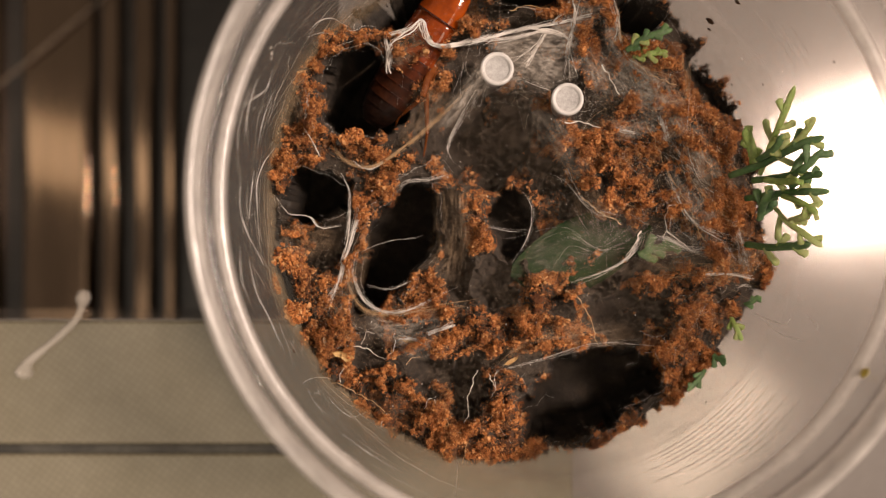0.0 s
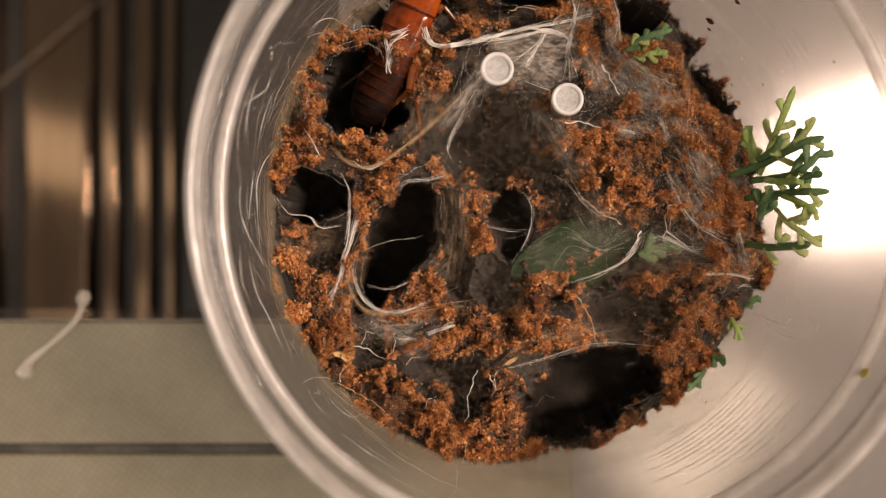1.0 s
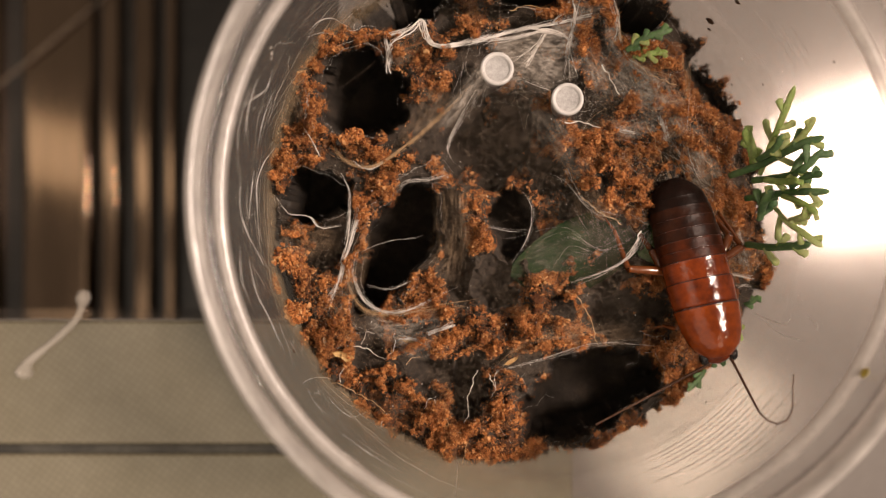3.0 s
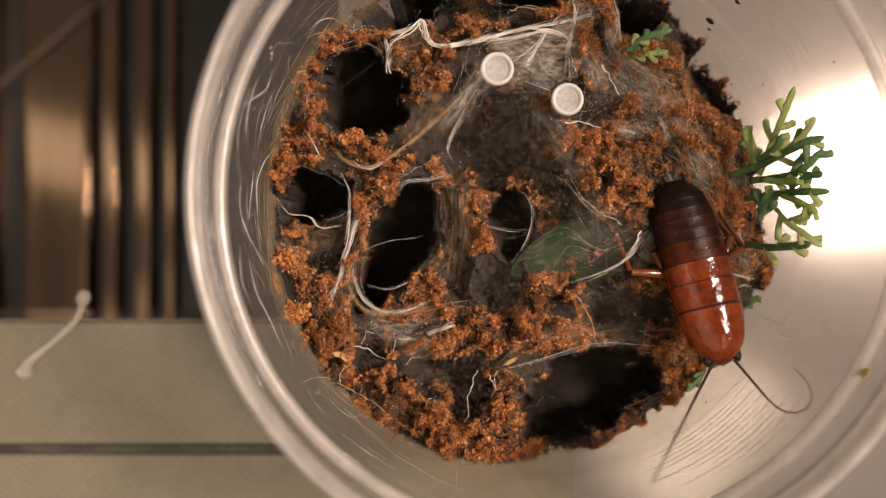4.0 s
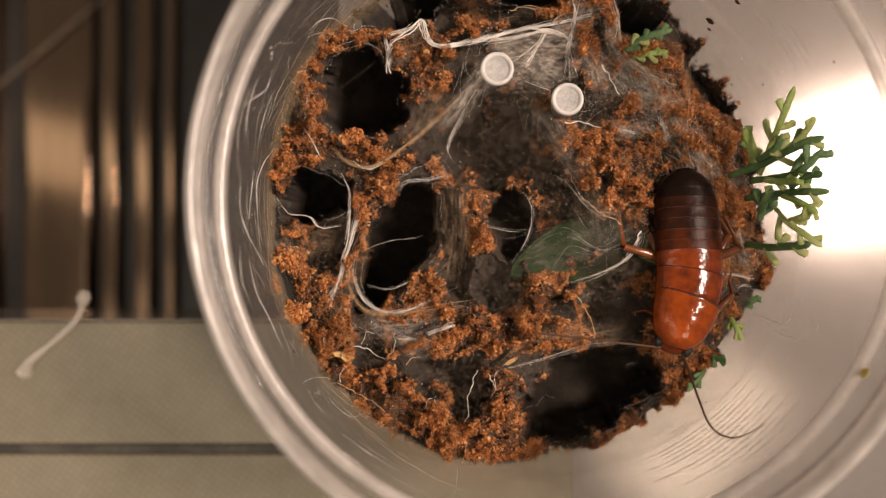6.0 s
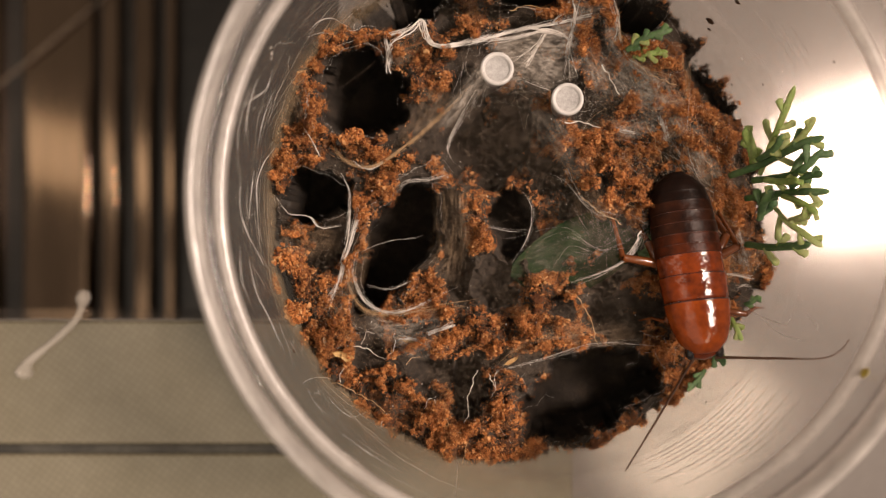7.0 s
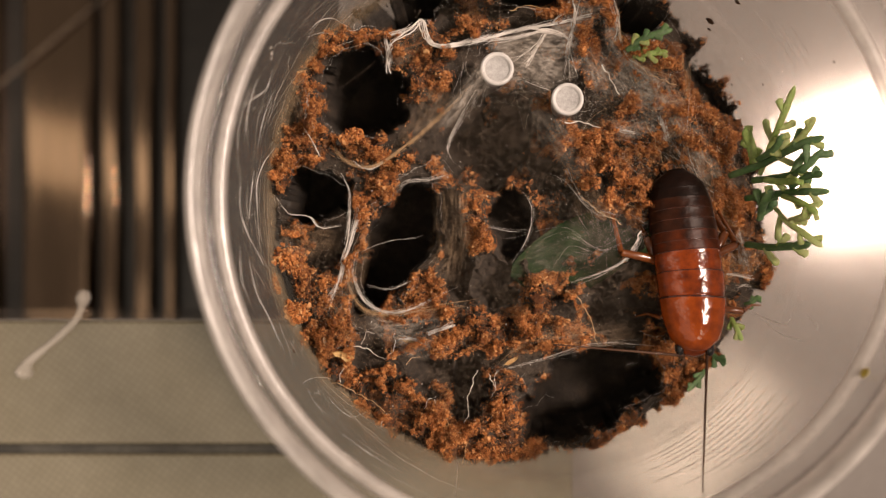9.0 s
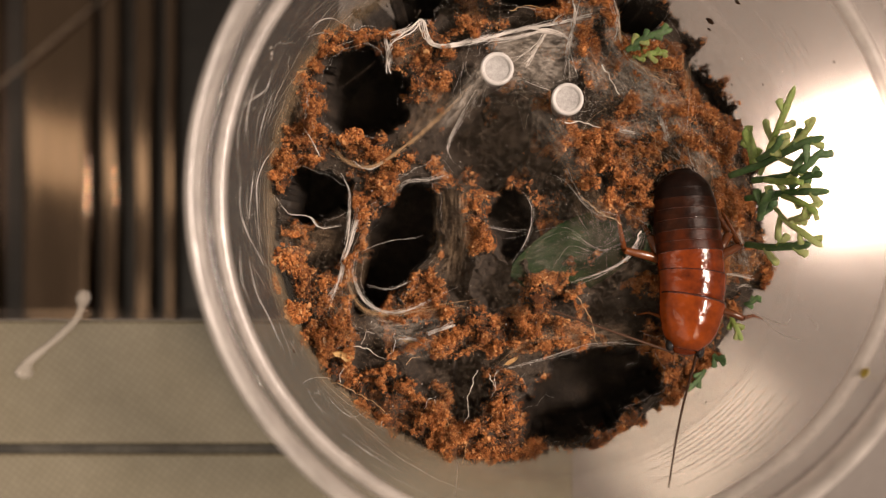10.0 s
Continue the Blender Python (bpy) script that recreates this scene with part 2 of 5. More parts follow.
def strip_mesh(name, pts, w, z, material, knots=0.0):
    """A bent strip; knots: how much it swells at its two ends."""
    line = spline([tuple(spot(x, y, z)) for x, y in pts], 30)
    e = np.linspace(0, 1, 30)
    swell = knots * (np.exp(-((e - 0.08) / 0.07) ** 2) + np.exp(-((e - 0.93) / 0.06) ** 2))
    return fast_mesh(name, *tubes([line], [w * (0.6 + 0.5 * vnoise(np.arange(30) * 0.4, np.full(30, 2.0)) + swell)], 8), material)


thing("plastic_shred", "bent shred of clear plastic lying at the table edge", "plastic shred",
      me=strip_mesh("plastic_shred", ((40, 668), (52, 640), (100, 600), (138, 560), (150, 515)), 0.0011, TABLE + 0.0036, CLEAR, 1.0))
thing("thin_rod", "thin brown rod lying across the dark panel", "rod",
      me=strip_mesh("thin_rod", ((-60, 195), (60, 100), (230, -45)), 0.0009, FLOOR + 0.011, mat_two("brown_rod", (0.22, 0.165, 0.12), (0.30, 0.23, 0.165), 60, 0.4)))

# ---- cup ----
AX, AY = 0.0166, 0.0071        # the cup's axis
cup = thing("plastic_cup", "round clear plastic cup, open above, standing on the table", "cup", at=(AX, AY, TABLE + 0.0026))
h = -TABLE - 0.0026            # web height over the cup's base
part("base", mesh_of("base", *lathe([(0.0001, 0), (0.042, 0), (0.0435, 0.0006), (0.0435, 0.0012), (0.0001, 0.0010)], 96), PLASTIC), cup)

def ridged(n=120):
    """Profile of the lower wall with fine moulded ridges."""
    out, inn = [], []
    for i in range(n + 1):
        e = i / n
        z = 0.0014 + (h - 0.0034) * e
        r = 0.0441 + 0.0047 * e
        w = 0.00013 * math.sin(2 * math.pi * z / 0.0021) * (0.6 + 0.4 * math.sin(z * 900)) * math.sin(math.pi * e)
        out.append((r + w, z))
        inn.append((r - 0.0006 + w, z))
    return inn[::-1] + out


part("lower_wall", mesh_of("lower_wall", *lathe(ridged(), 140), FROSTED), cup, "frosted ridged lower wall")
part("wall", mesh_of("wall", *lathe([(0.0488, h - 0.0019), (0.0489, h + 0.0245), (0.0490, h + 0.0260), (0.0492, h + 0.0270), (0.0492, h + 0.0335),
                                     (0.0486, h + 0.0335), (0.0486, h + 0.0275), (0.0483, h + 0.0260), (0.0482, h - 0.0019)], 160), PLASTIC), cup)
part("step_ring", mesh_of("step_ring", *lathe([(0.0480 + 0.0011 * math.cos(a * math.pi / 4), h + 0.0270 + 0.0009 * math.sin(a * math.pi / 4)) for a in range(8)], 160, True), RIM_PLASTIC), cup)
part("lip", mesh_of("lip", *lathe([(0.0484 + 0.0011 * math.cos(a * math.pi / 5), h + 0.0362 + 0.0025 * math.sin(a * math.pi / 5)) for a in range(10)], 160, True), RIM_PLASTIC), cup)


def rim_arc(name, radius, z, a0, a1, w, material, label):
    a = np.radians(np.linspace(a0, a1, 60))
    line = np.stack([radius * np.cos(a), radius * np.sin(a), np.full(60, z)], -1)
    e = np.linspace(0, 1, 60)
    part(name, fast_mesh(name, *tubes([line], [w * np.sin(np.pi * e) ** 0.5 + 1e-6], 6), material), cup, label)


RIDGE_PLASTIC = plastic_material("ridge_plastic", 0.14, (0.98, 0.975, 0.97), 0.14, 0.2, 0.5)
for k in range(12):
    rim_arc("ridge", 0.0481, h + 0.0005 + 0.0018 * k, -76 + 5 * (k % 3) + k, -37 - 5 * (k % 2), 0.00018 - 0.00003 * (k % 2), RIDGE_PLASTIC, "shallow moulded ridge in the wall")
for k in range(4):
    rim_arc("ridge", 0.0481, h + 0.0075 + 0.0018 * k, 27 + 2 * (k % 2), 44 - 2 * k, 0.00012, RIDGE_PLASTIC, "shallow moulded ridge in the wall")
rim_arc("mould_seam", 0.0460, h + 0.0372, -24, -66, 0.00017, mat_two("seam_shade", (0.05, 0.04, 0.035), (0.09, 0.07, 0.06), 200), "dark moulded seam in the lip")


def wall_point(cx, cy):
    """The point of the cup's inner wall behind a chart point, in the cup's space."""
    z = 0.033
    while z > TABLE + 0.004:
        p = spot(cx, cy, z) - Vector((AX, AY, 0))
        if math.hypot(p.x, p.y) >= float(np.interp(z, [TABLE + 0.004, -0.003, 0.02], [0.0436, 0.0479, 0.0481])):
            break
        z -= 0.0002
    return Vector((p.x, p.y, z + h))


def fleck(name, at, size, material, label, category):
    bm = bmesh.new()
    bmesh.ops.create_icosphere(bm, subdivisions=2, radius=1)
    for v in bm.verts:
        q = 0.75 + 0.5 * noise.noise(v.co * 1.7 + Vector(at) * 900)
        v.co = Vector((v.co.x * 0.2, v.co.y, v.co.z)) * q * size
    me = bpy.data.meshes.new(name)
    bm.to_mesh(me)
    bm.free()
    me.materials.append(material)
    ob = thing(name, label, category, "flecks on the cup wall", at=Vector((AX, AY, -h)) + Vector(at), me=me)
    ob.rotation_euler = (0, 0, math.atan2(at[1], at[0]))
    return ob


YELLOW = mat_two("yellow_paint", (0.70, 0.55, 0.07), (0.82, 0.68, 0.14), 700, 0.5)
fleck("paint_fleck", wall_point(1530, 660), 0.0010, YELLOW, "small yellow paint fleck on the cup rim", "fleck")
COIR_SPECK = mat_two("soil_speck", (0.05, 0.03, 0.018), (0.14, 0.08, 0.045), 900, 0.8)
for cx, cy, r in ((1258, 38, 0.0011), (1350, 150, 0.0003), (1295, 150, 0.0004), (1476, 110, 0.0003), (1305, 4, 0.0007), (1255, 52, 0.0005),
                  (1250, 712, 0.0003), (520, 622, 0.0006), (478, 322, 0.0006), (476, 300, 0.0004), (1228, 58, 0.0002)):
    fleck("soil_speck", wall_point(cx, cy), r, COIR_SPECK, "dark soil speck stuck to the cup wall", "soil speck")

PALE_BIT = mat_two("pale_bit", (0.62, 0.55, 0.47), (0.78, 0.72, 0.64), 900, 0.5)
for cx, cy, r in ((479, 85, 0.0003), (481, 95, 0.0004), (480, 104, 0.0003), (419, 175, 0.0004), (391, 167, 0.0003), (450, 192, 0.0002), (1506, 650, 0.0003)):
    fleck("silk_speck", wall_point(cx, cy), r, PALE_BIT, "tiny pale silk speck stuck to the cup wall", "silk speck")


# ---- soil and web: shapes in chart units ----
HOLES, THIN, RICH = [], [], []


def hole(cx, cy, a, b, turn=0, depth=0.022):
    """A burrow's mouth: centre, half axes, turn in degrees, depth."""
    HOLES.append((cx, cy, a, b, turn, depth))


def thin(cx, cy, a, b, turn=0, depth=0.008):
    """A stretch with hardly any crumbs, only silk over a dark hollow."""
    THIN.append((cx, cy, a, b, turn, depth))


def heap(cx, cy, a, b, turn=0):
    """A heap of dry crumbs."""
    RICH.append((cx, cy, a, b, turn, 1))


hole(640, 170, 76, 76, 20, 0.024)
hole(556, 349, 58, 52, 0, 0.020)
hole(703, 432, 122, 52, 62, 0.024)
hole(1042, 694, 130, 68, 25, 0.024)
hole(1128, 25, 42, 46)
hole(700, 18, 92, 36, 12)
hole(945, -4, 60, 16, 0, 0.014)
hole(1262, 152, 85, 26, -53, 0.009)
hole(906, 396, 32, 56, 8, 0.016)

thin(868, 240, 108, 94, 0, 0.022)
thin(908, 395, 40, 66, 8, 0.016)
thin(1030, 435, 118, 72, -10, 0.010)
thin(1172, 428, 66, 46, 10, 0.008)
thin(556, 438, 60, 40, 0, 0.012)
thin(800, 420, 30, 100, 8, 0.010)
thin(892, 510, 44, 46, 0, 0.010)
thin(690, 596, 66, 20, 10, 0.005)
thin(828, 692, 30, 44, -20, 0.020)
thin(768, 672, 36, 40, 0, 0.008)
thin(1110, 560, 76, 50, 0, 0.010)
thin(1225, 522, 50, 22, 0, 0.005)
thin(1036, 372, 36, 30, 0, 0.009)
thin(945, 110, 62, 60, 0, 0.008)
thin(1250, 140, 38, 75, 35, 0.008)
thin(872, 120, 40, 40, 0, 0.003)
thin(1005, 175, 40, 40, 0, 0.004)
thin(1050, 190, 34, 40, 0, 0.005)
thin(760, 235, 34, 44, 20, 0.007)
thin(990, 320, 26, 34, 0, 0.009)
thin(840, 20, 60, 16, 0, 0.010)

heap(575, 78, 40, 34, 20)
heap(550, 150, 26, 60, 15)
heap(520, 248, 46, 44)
heap(612, 262, 40, 22, -20)
heap(705, 92, 46, 52, 10)
heap(752, 152, 40, 30)
heap(652, 322, 56, 42, -30)
heap(662, 392, 14, 34, -10)
heap(848, 405, 26, 80, -12)
heap(972, 380, 17, 42)
heap(983, 482, 48, 22, 30)
heap(1035, 262, 100, 32, -5)
heap(1035, 312, 26, 24)
heap(1128, 345, 52, 60, 20)
heap(1240, 486, 92, 16, 4)
heap(1240, 350, 52, 72, 10)
heap(1245, 215, 70, 80, -30)
heap(1140, 185, 46, 44)
heap(1060, 155, 26, 30)
heap(1042, 60, 30, 70)
heap(1160, 95, 50, 26)
heap(1322, 375, 34, 60)
heap(1310, 470, 56, 36)
heap(585, 620, 50, 70, -20)
heap(672, 700, 84, 44, -38)
heap(800, 790, 44, 44)
heap(738, 610, 56, 26)
heap(860, 575, 72, 46)
heap(895, 690, 38, 56, 10)
heap(955, 578, 56, 34, -6)
heap(945, 535, 36, 26, 20)
heap(1190, 560, 66, 40, 20)
heap(1205, 640, 50, 80, 10)
heap(760, 505, 46, 20, 12)
heap(627, 485, 16, 34)
heap(590, 545, 40, 26)
heap(905, 790, 50, 16)
heap(1110, 765, 60, 24, 25)
heap(835, 28, 34, 30)
heap(1100, 110, 46, 50)
heap(1185, 160, 60, 40, -20)
heap(1180, 262, 70, 40)
heap(1065, 20, 26, 46)
heap(985, 18, 26, 26)
heap(1092, 216, 52, 32)
heap(1110, 282, 66, 24)


def inside(shapes, cx, cy, soft, wobble=0.0):
    """Weight 0 to 1 inside any of the ellipses, and the greatest depth there."""
    cx, cy = np.asarray(cx, float), np.asarray(cy, float)
    wx = (fbm(cx / 30 + 3, cy / 30, 3) - 0.5) * wobble
    wy = (fbm(cx / 30 + 50, cy / 30 + 9, 3) - 0.5) * wobble
    best, deep = np.zeros_like(cx), np.zeros_like(cx)
    for x, y, a, b, turn, depth in shapes:
        c, s = math.cos(radians(turn)), math.sin(radians(turn))
        dx, dy = cx + wx - x, cy + wy - y
        u, v = (dx * c - dy * s) / a, (dx * s + dy * c) / b
        r = np.sqrt(u * u + v * v)
        w = 1 - smooth(1 - soft, 1 + soft, r)
        best, deep = np.maximum(best, w), np.maximum(deep, w * depth)
    return best, deep


MX, MY = 930, 400        # middle of the soil on the chart
EDGE = ((0, 412), (9, 460), (20, 432), (32, 418), (50, 418), (66, 432), (75, 434), (90, 410), (110, 448), (128, 468),
        (137, 425), (149, 455), (156, 428), (163, 420), (172, 434), (180, 442), (187, 440), (196, 470), (218, 508), (227, 486), (234, 500),
        (250, 480), (270, 470), (290, 460), (300, 486), (310, 462), (317, 458), (326, 462), (335, 450), (350, 418), (360, 412))


def edge_radius(th):
    a = np.degrees(th) % 360
    r = np.interp(a, [e[0] for e in EDGE], [e[1] for e in EDGE])
    return r + (fbm(np.cos(th) * 9 + 20, np.sin(th) * 9 + 20, 4) - 0.5) * 34


def web_height(cx, cy):
    """The silk's height; it sinks towards the far side of the cup."""
    cx, cy = np.asarray(cx, float), np.asarray(cy, float)
    th = np.arctan2(cy - MY, cx - MX)
    rho = np.hypot(cx - MX, cy - MY) / edge_radius(th)
    low = smooth(-0.3, 0.75, np.cos(th - radians(12))) * 0.014 + 0.003 * smooth(0.2, 0.9, np.sin(th))
    z = -low * smooth(0.72, 1.02, rho)
    z = z + (fbm(cx / 120 + 5, cy / 120 + 2, 3) - 0.5) * 0.008
    return z - 0.001


def crumb_weight(cx, cy):
    hole, _ = inside(HOLES, cx, cy, 0.10, 44)
    thin, _ = inside(THIN, cx, cy, 0.35, 40)
    rich, _ = inside(RICH, cx, cy, 0.45, 50)
    n = fbm(np.asarray(cx) / 46 + 11, np.asarray(cy) / 46 + 4, 4)
    w = smooth(0.36, 0.50, n - 0.085 + 0.21 * rich - 0.20 * thin)
    return w * (1 - hole), hole, thin


def soil_height(cx, cy, crumbs=True):
    w, hole, thin = crumb_weight(cx, cy)
    _, deep = inside(HOLES, cx, cy, 0.12, 44)
    _, deep2 = inside(THIN, cx, cy, 0.35, 40)
    lump = fbm(np.asarray(cx) / 22, np.asarray(cy) / 22, 4)
    z = web_height(cx, cy) - np.maximum(deep, deep2) - 0.0025 * (1 - w) + w * (lump - 0.5) * 0.010 - 0.0008
    return np.maximum(z, TABLE + 0.012 + 0.003 * lump)


def spots(cx, cy, z):
    k = 1e-4 * (1 - z / D)
    x, y = (cx - 784) * k, (441 - cy) * k
    r = np.hypot(x - AX, y - AY)
    lim = np.interp(z, [TABLE, -0.006, 0.02], [0.0428, 0.0480, 0.0481])
    s = np.minimum(1, lim / np.maximum(r, 1e-9))
    return np.stack([AX + (x - AX) * s, AY + (y - AY) * s, z], -1)


def soil_bed():
    NT, NR = 640, 230
    th = np.linspace(0, 2 * math.pi, NT, endpoint=False)
    rr = np.linspace(0.003, 1, NR)
    T, R = np.meshgrid(th, rr, indexing="ij")
    E = edge_radius(T)
    cx, cy = MX + np.cos(T) * R * E, MY + np.sin(T) * R * E
    z = soil_height(cx, cy)
    P = spots(cx, cy, z)
    # skirt down to the cup's base
    foot = P[:, -1].copy()
    foot[:, 2] = TABLE + 0.0045
    d = foot[:, :2] - (AX, AY)
    d *= (0.0424 / np.linalg.norm(d, axis=1))[:, None]
    foot[:, :2] = d + (AX, AY)
    P = np.concatenate([P, foot[:, None]], 1)
    n = NR + 1
    i = np.arange(NT)[:, None]
    j = np.arange(n - 1)[None]
    i2 = (i + 1) % NT
    F = np.stack([i * n + j, i * n + j + 1, i2 * n + j + 1, i2 * n + j], -1).reshape(-1, 4)[:, ::-1]
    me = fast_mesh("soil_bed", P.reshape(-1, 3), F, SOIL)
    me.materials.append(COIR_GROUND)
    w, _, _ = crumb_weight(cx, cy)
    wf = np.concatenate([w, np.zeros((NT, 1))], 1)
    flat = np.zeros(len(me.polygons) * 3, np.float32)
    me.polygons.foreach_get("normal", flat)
    # steep faces keep the dark soil, which paints in the shade of the burrows
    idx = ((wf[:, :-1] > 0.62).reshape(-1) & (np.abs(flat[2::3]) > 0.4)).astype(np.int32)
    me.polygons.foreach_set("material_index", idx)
    return me


COIR_GROUND = mat_two("coir_ground", (0.050, 0.020, 0.008), (0.25, 0.095, 0.030), 420, 0.85, 1.0, 0.0010, 2600)
bed = thing("soil_bed", "dark moist soil filling the plastic cup, its burrow walls darkened for pit shade", "soil", me=soil_bed())


def unit_ico():
    bm = bmesh.new()
    bmesh.ops.create_icosphere(bm, subdivisions=1, radius=1)
    bm.verts.ensure_lookup_table()
    v = np.array([tuple(x.co) for x in bm.verts])
    f = np.array([[x.index for x in p.verts] for p in bm.faces])
    bm.free()
    return v, f


def fibres(name, pos, length, rad, material, rng):
    """Short bent coir fibres."""
    n = len(pos)
    a, b = rng.rand(n) * 2 * math.pi, rng.randn(n) * 0.35
    d = np.stack([np.cos(a) * np.cos(b), np.sin(a) * np.cos(b), np.sin(b)], -1) * length[:, None]
    side = np.stack([-np.sin(a), np.cos(a), rng.rand(n)], -1) * (rng.randn(n) * 0.25 * length)[:, None]
    lines = [np.array([p - q / 2, p + s, p + q / 2]) for p, q, s in zip(pos, d, side)]
    return fast_mesh(name, *tubes(lines, [np.array([rad, rad, rad * 0.5])] * n, 3), material)


OCTA = (np.array([(1, 0, 0), (-1, 0, 0), (0, 1, 0), (0, -1, 0), (0, 0, 1), (0, 0, -1)], float),
        np.array([(0, 2, 4), (2, 1, 4), (1, 3, 4), (3, 0, 4), (2, 0, 5), (1, 2, 5), (3, 1, 5), (0, 3, 5)]))


def grains(name, pos, size, material, rng, squash=0.75, shape=None):
    """Many uneven grains in one mesh."""
    v, f = shape or unit_ico()
    n = len(pos)
    jit = 1 + (rng.rand(n, len(v), 1) - 0.5) * 1.1
    ax = 0.35 + 1.2 * rng.rand(n, 1, 3)
    ax[..., 2] *= squash
    w = rng.randn(n, 4)
    w /= np.linalg.norm(w, axis=1)[:, None]
    a, b, c, d = w.T
    R = np.stack([1 - 2 * (c * c + d * d), 2 * (b * c - a * d), 2 * (b * d + a * c), 2 * (b * c + a * d), 1 - 2 * (b * b + d * d),
                  2 * (c * d - a * b), 2 * (b * d - a * c), 2 * (c * d + a * b), 1 - 2 * (b * b + c * c)], -1).reshape(n, 3, 3)
    q = np.einsum("nij,nkj->nki", R, v[None] * jit * ax)
    P = q * size[:, None, None] + pos[:, None]
    F = (f[None] + (np.arange(n) * len(v))[:, None, None]).reshape(-1, 3)
    return fast_mesh(name, P.reshape(-1, 3), F, material, False)


def scatter_crumbs(count, seed, lo, hi, lift, thr=0.0):
    rng = np.random.RandomState(seed)
    th = rng.rand(count * 4) * 2 * math.pi
    r = np.sqrt(rng.rand(count * 4)) * edge_radius(th) * 1.0
    cx, cy = MX + np.cos(th) * r, MY + np.sin(th) * r
    ok = (cy > -60)
    cx, cy = cx[ok], cy[ok]
    w, _, _ = crumb_weight(cx, cy)
    clump = smooth(0.42, 0.60, fbm(cx / 22 + 70, cy / 19 + 30, 4))
    keep = rng.rand(len(cx)) < np.clip(w * (0.05 + 0.95 * clump) - thr, 0, 1)
    cx, cy, clump = cx[keep][:count], cy[keep][:count], clump[keep][:count]
    z = soil_height(cx, cy) + (0.2 + clump * rng.rand(len(cx))) * lift
    return spots(cx, cy, z), lo + (hi - lo) * rng.rand(len(cx)) ** 3.0, rng


pos, size, rng = scatter_crumbs(70000, 3, 0.00007, 0.00032, 0.0028)
thing("soil_crumbs", "loose dry orange-brown coir crumbs stuck in the silk over the soil", "soil crumbs", kind="stuff",
      me=grains("soil_crumbs", pos, size, CRUMB, rng))

pos, size, rng = scatter_crumbs(150000, 5, 0.00005, 0.00019, 0.0030)
thing("soil_crumbs", "fine dry orange-brown coir grit over the crumbs", "soil crumbs", kind="stuff",
      me=grains("soil_crumbs", pos, size, CRUMB, rng, 0.75, OCTA))

pos, size, rng = scatter_crumbs(24000, 8, 0.0006, 0.0026, 0.0030)
thing("coir_fibres", "short loose brown coir fibres among the crumbs", "coir fibres", kind="stuff",
      me=fibres("coir_fibres", pos, size, 0.000028, CRUMB, rng))


def clod_material():
    """Crumbly coir, each clod its own shade."""
    N = Nodes("coir_clod")
    info = N.n("ShaderNodeObjectInfo")
    col = N.ramp(info.outputs["Random"], (0.0, (0.15, 0.045, 0.012)), (0.5, (0.33, 0.110, 0.026)), (1.0, (0.48, 0.19, 0.055)))
    col = N.mix(0.85, col, N.ramp(N.noise(2600, 4, 0.7), (0.32, 0.18), (0.62, 1.0)), "MULTIPLY")
    N.set(Base_Color=col, Roughness=0.85)
    N.bump(N.noise(3200, 4, 0.7), 1.0, 0.0006)
    return N.m


def clod_mesh(seed, material):
    """A crumbly lump, uneven at two sizes."""
    bm = bmesh.new()
    bmesh.ops.create_icosphere(bm, subdivisions=3, radius=1)
    for v in bm.verts:
        q = v.co + Vector((seed * 7.3, 0, 0))
        n = 0.5 * noise.noise(q * 1.3) + 0.45 * abs(noise.noise(q * 3.1)) + 0.28 * noise.noise(q * 6.5)
        v.co *= 0.72 + n
    me = bpy.data.meshes.new("clod")
    bm.to_mesh(me)
    bm.free()
    me.materials.append(material)
    return me


def lay_clods(count, seed):
    """Larger clods of coir in the heaps, each a part of the soil."""
    rng = np.random.RandomState(seed)
    kinds = [clod_mesh(k, clod_mat) for k in range(9)]
    cx, cy = rng.uniform(450, 1390, 60000), rng.uniform(-10, 835, 60000)
    w, _, _ = crumb_weight(cx, cy)
    rich, _ = inside(RICH, cx, cy, 0.4, 50)
    rho = np.hypot(cx - MX, cy - MY) / edge_radius(np.arctan2(cy - MY, cx - MX))
    ok = np.flatnonzero((w > 0.7) & (rho < 0.97) & (rng.rand(60000) < 0.15 + 0.85 * rich))[:count]
    z = soil_height(cx[ok], cy[ok])
    for p, n in zip(spots(cx[ok], cy[ok], z), range(count)):
        ob = part("clod", kinds[n % 9], bed)
        r = 0.00042 + 0.00075 * rng.rand() ** 2.2
        ob.location = p + np.array((0, 0, 0.4 * r))
        ob.rotation_euler = rng.rand(3) * 6.28
        ob.scale = r * (0.75 + 0.5 * rng.rand(3))


clod_mat = clod_material()
lay_clods(300, 31)


def stray_crumbs():
    """Dark crumbs along the soil's edge and sticking to the cup's wall."""
    rng = np.random.RandomState(12)
    th = rng.rand(5000) * 2 * math.pi
    r = edge_radius(th) * (1 + 0.035 * (rng.rand(5000) - 0.6))
    cx, cy = MX + np.cos(th) * r, MY + np.sin(th) * r
    z = soil_height(cx, cy) + rng.rand(5000) * 0.0008
    return grains("soil_crumbs", spots(cx, cy, z), 0.00015 + 0.0004 * rng.rand(5000) ** 2, SOIL, rng)


thing("soil_crumbs", "dark moist soil crumbs along the edge of the soil", "soil crumbs", kind="stuff", me=stray_crumbs())

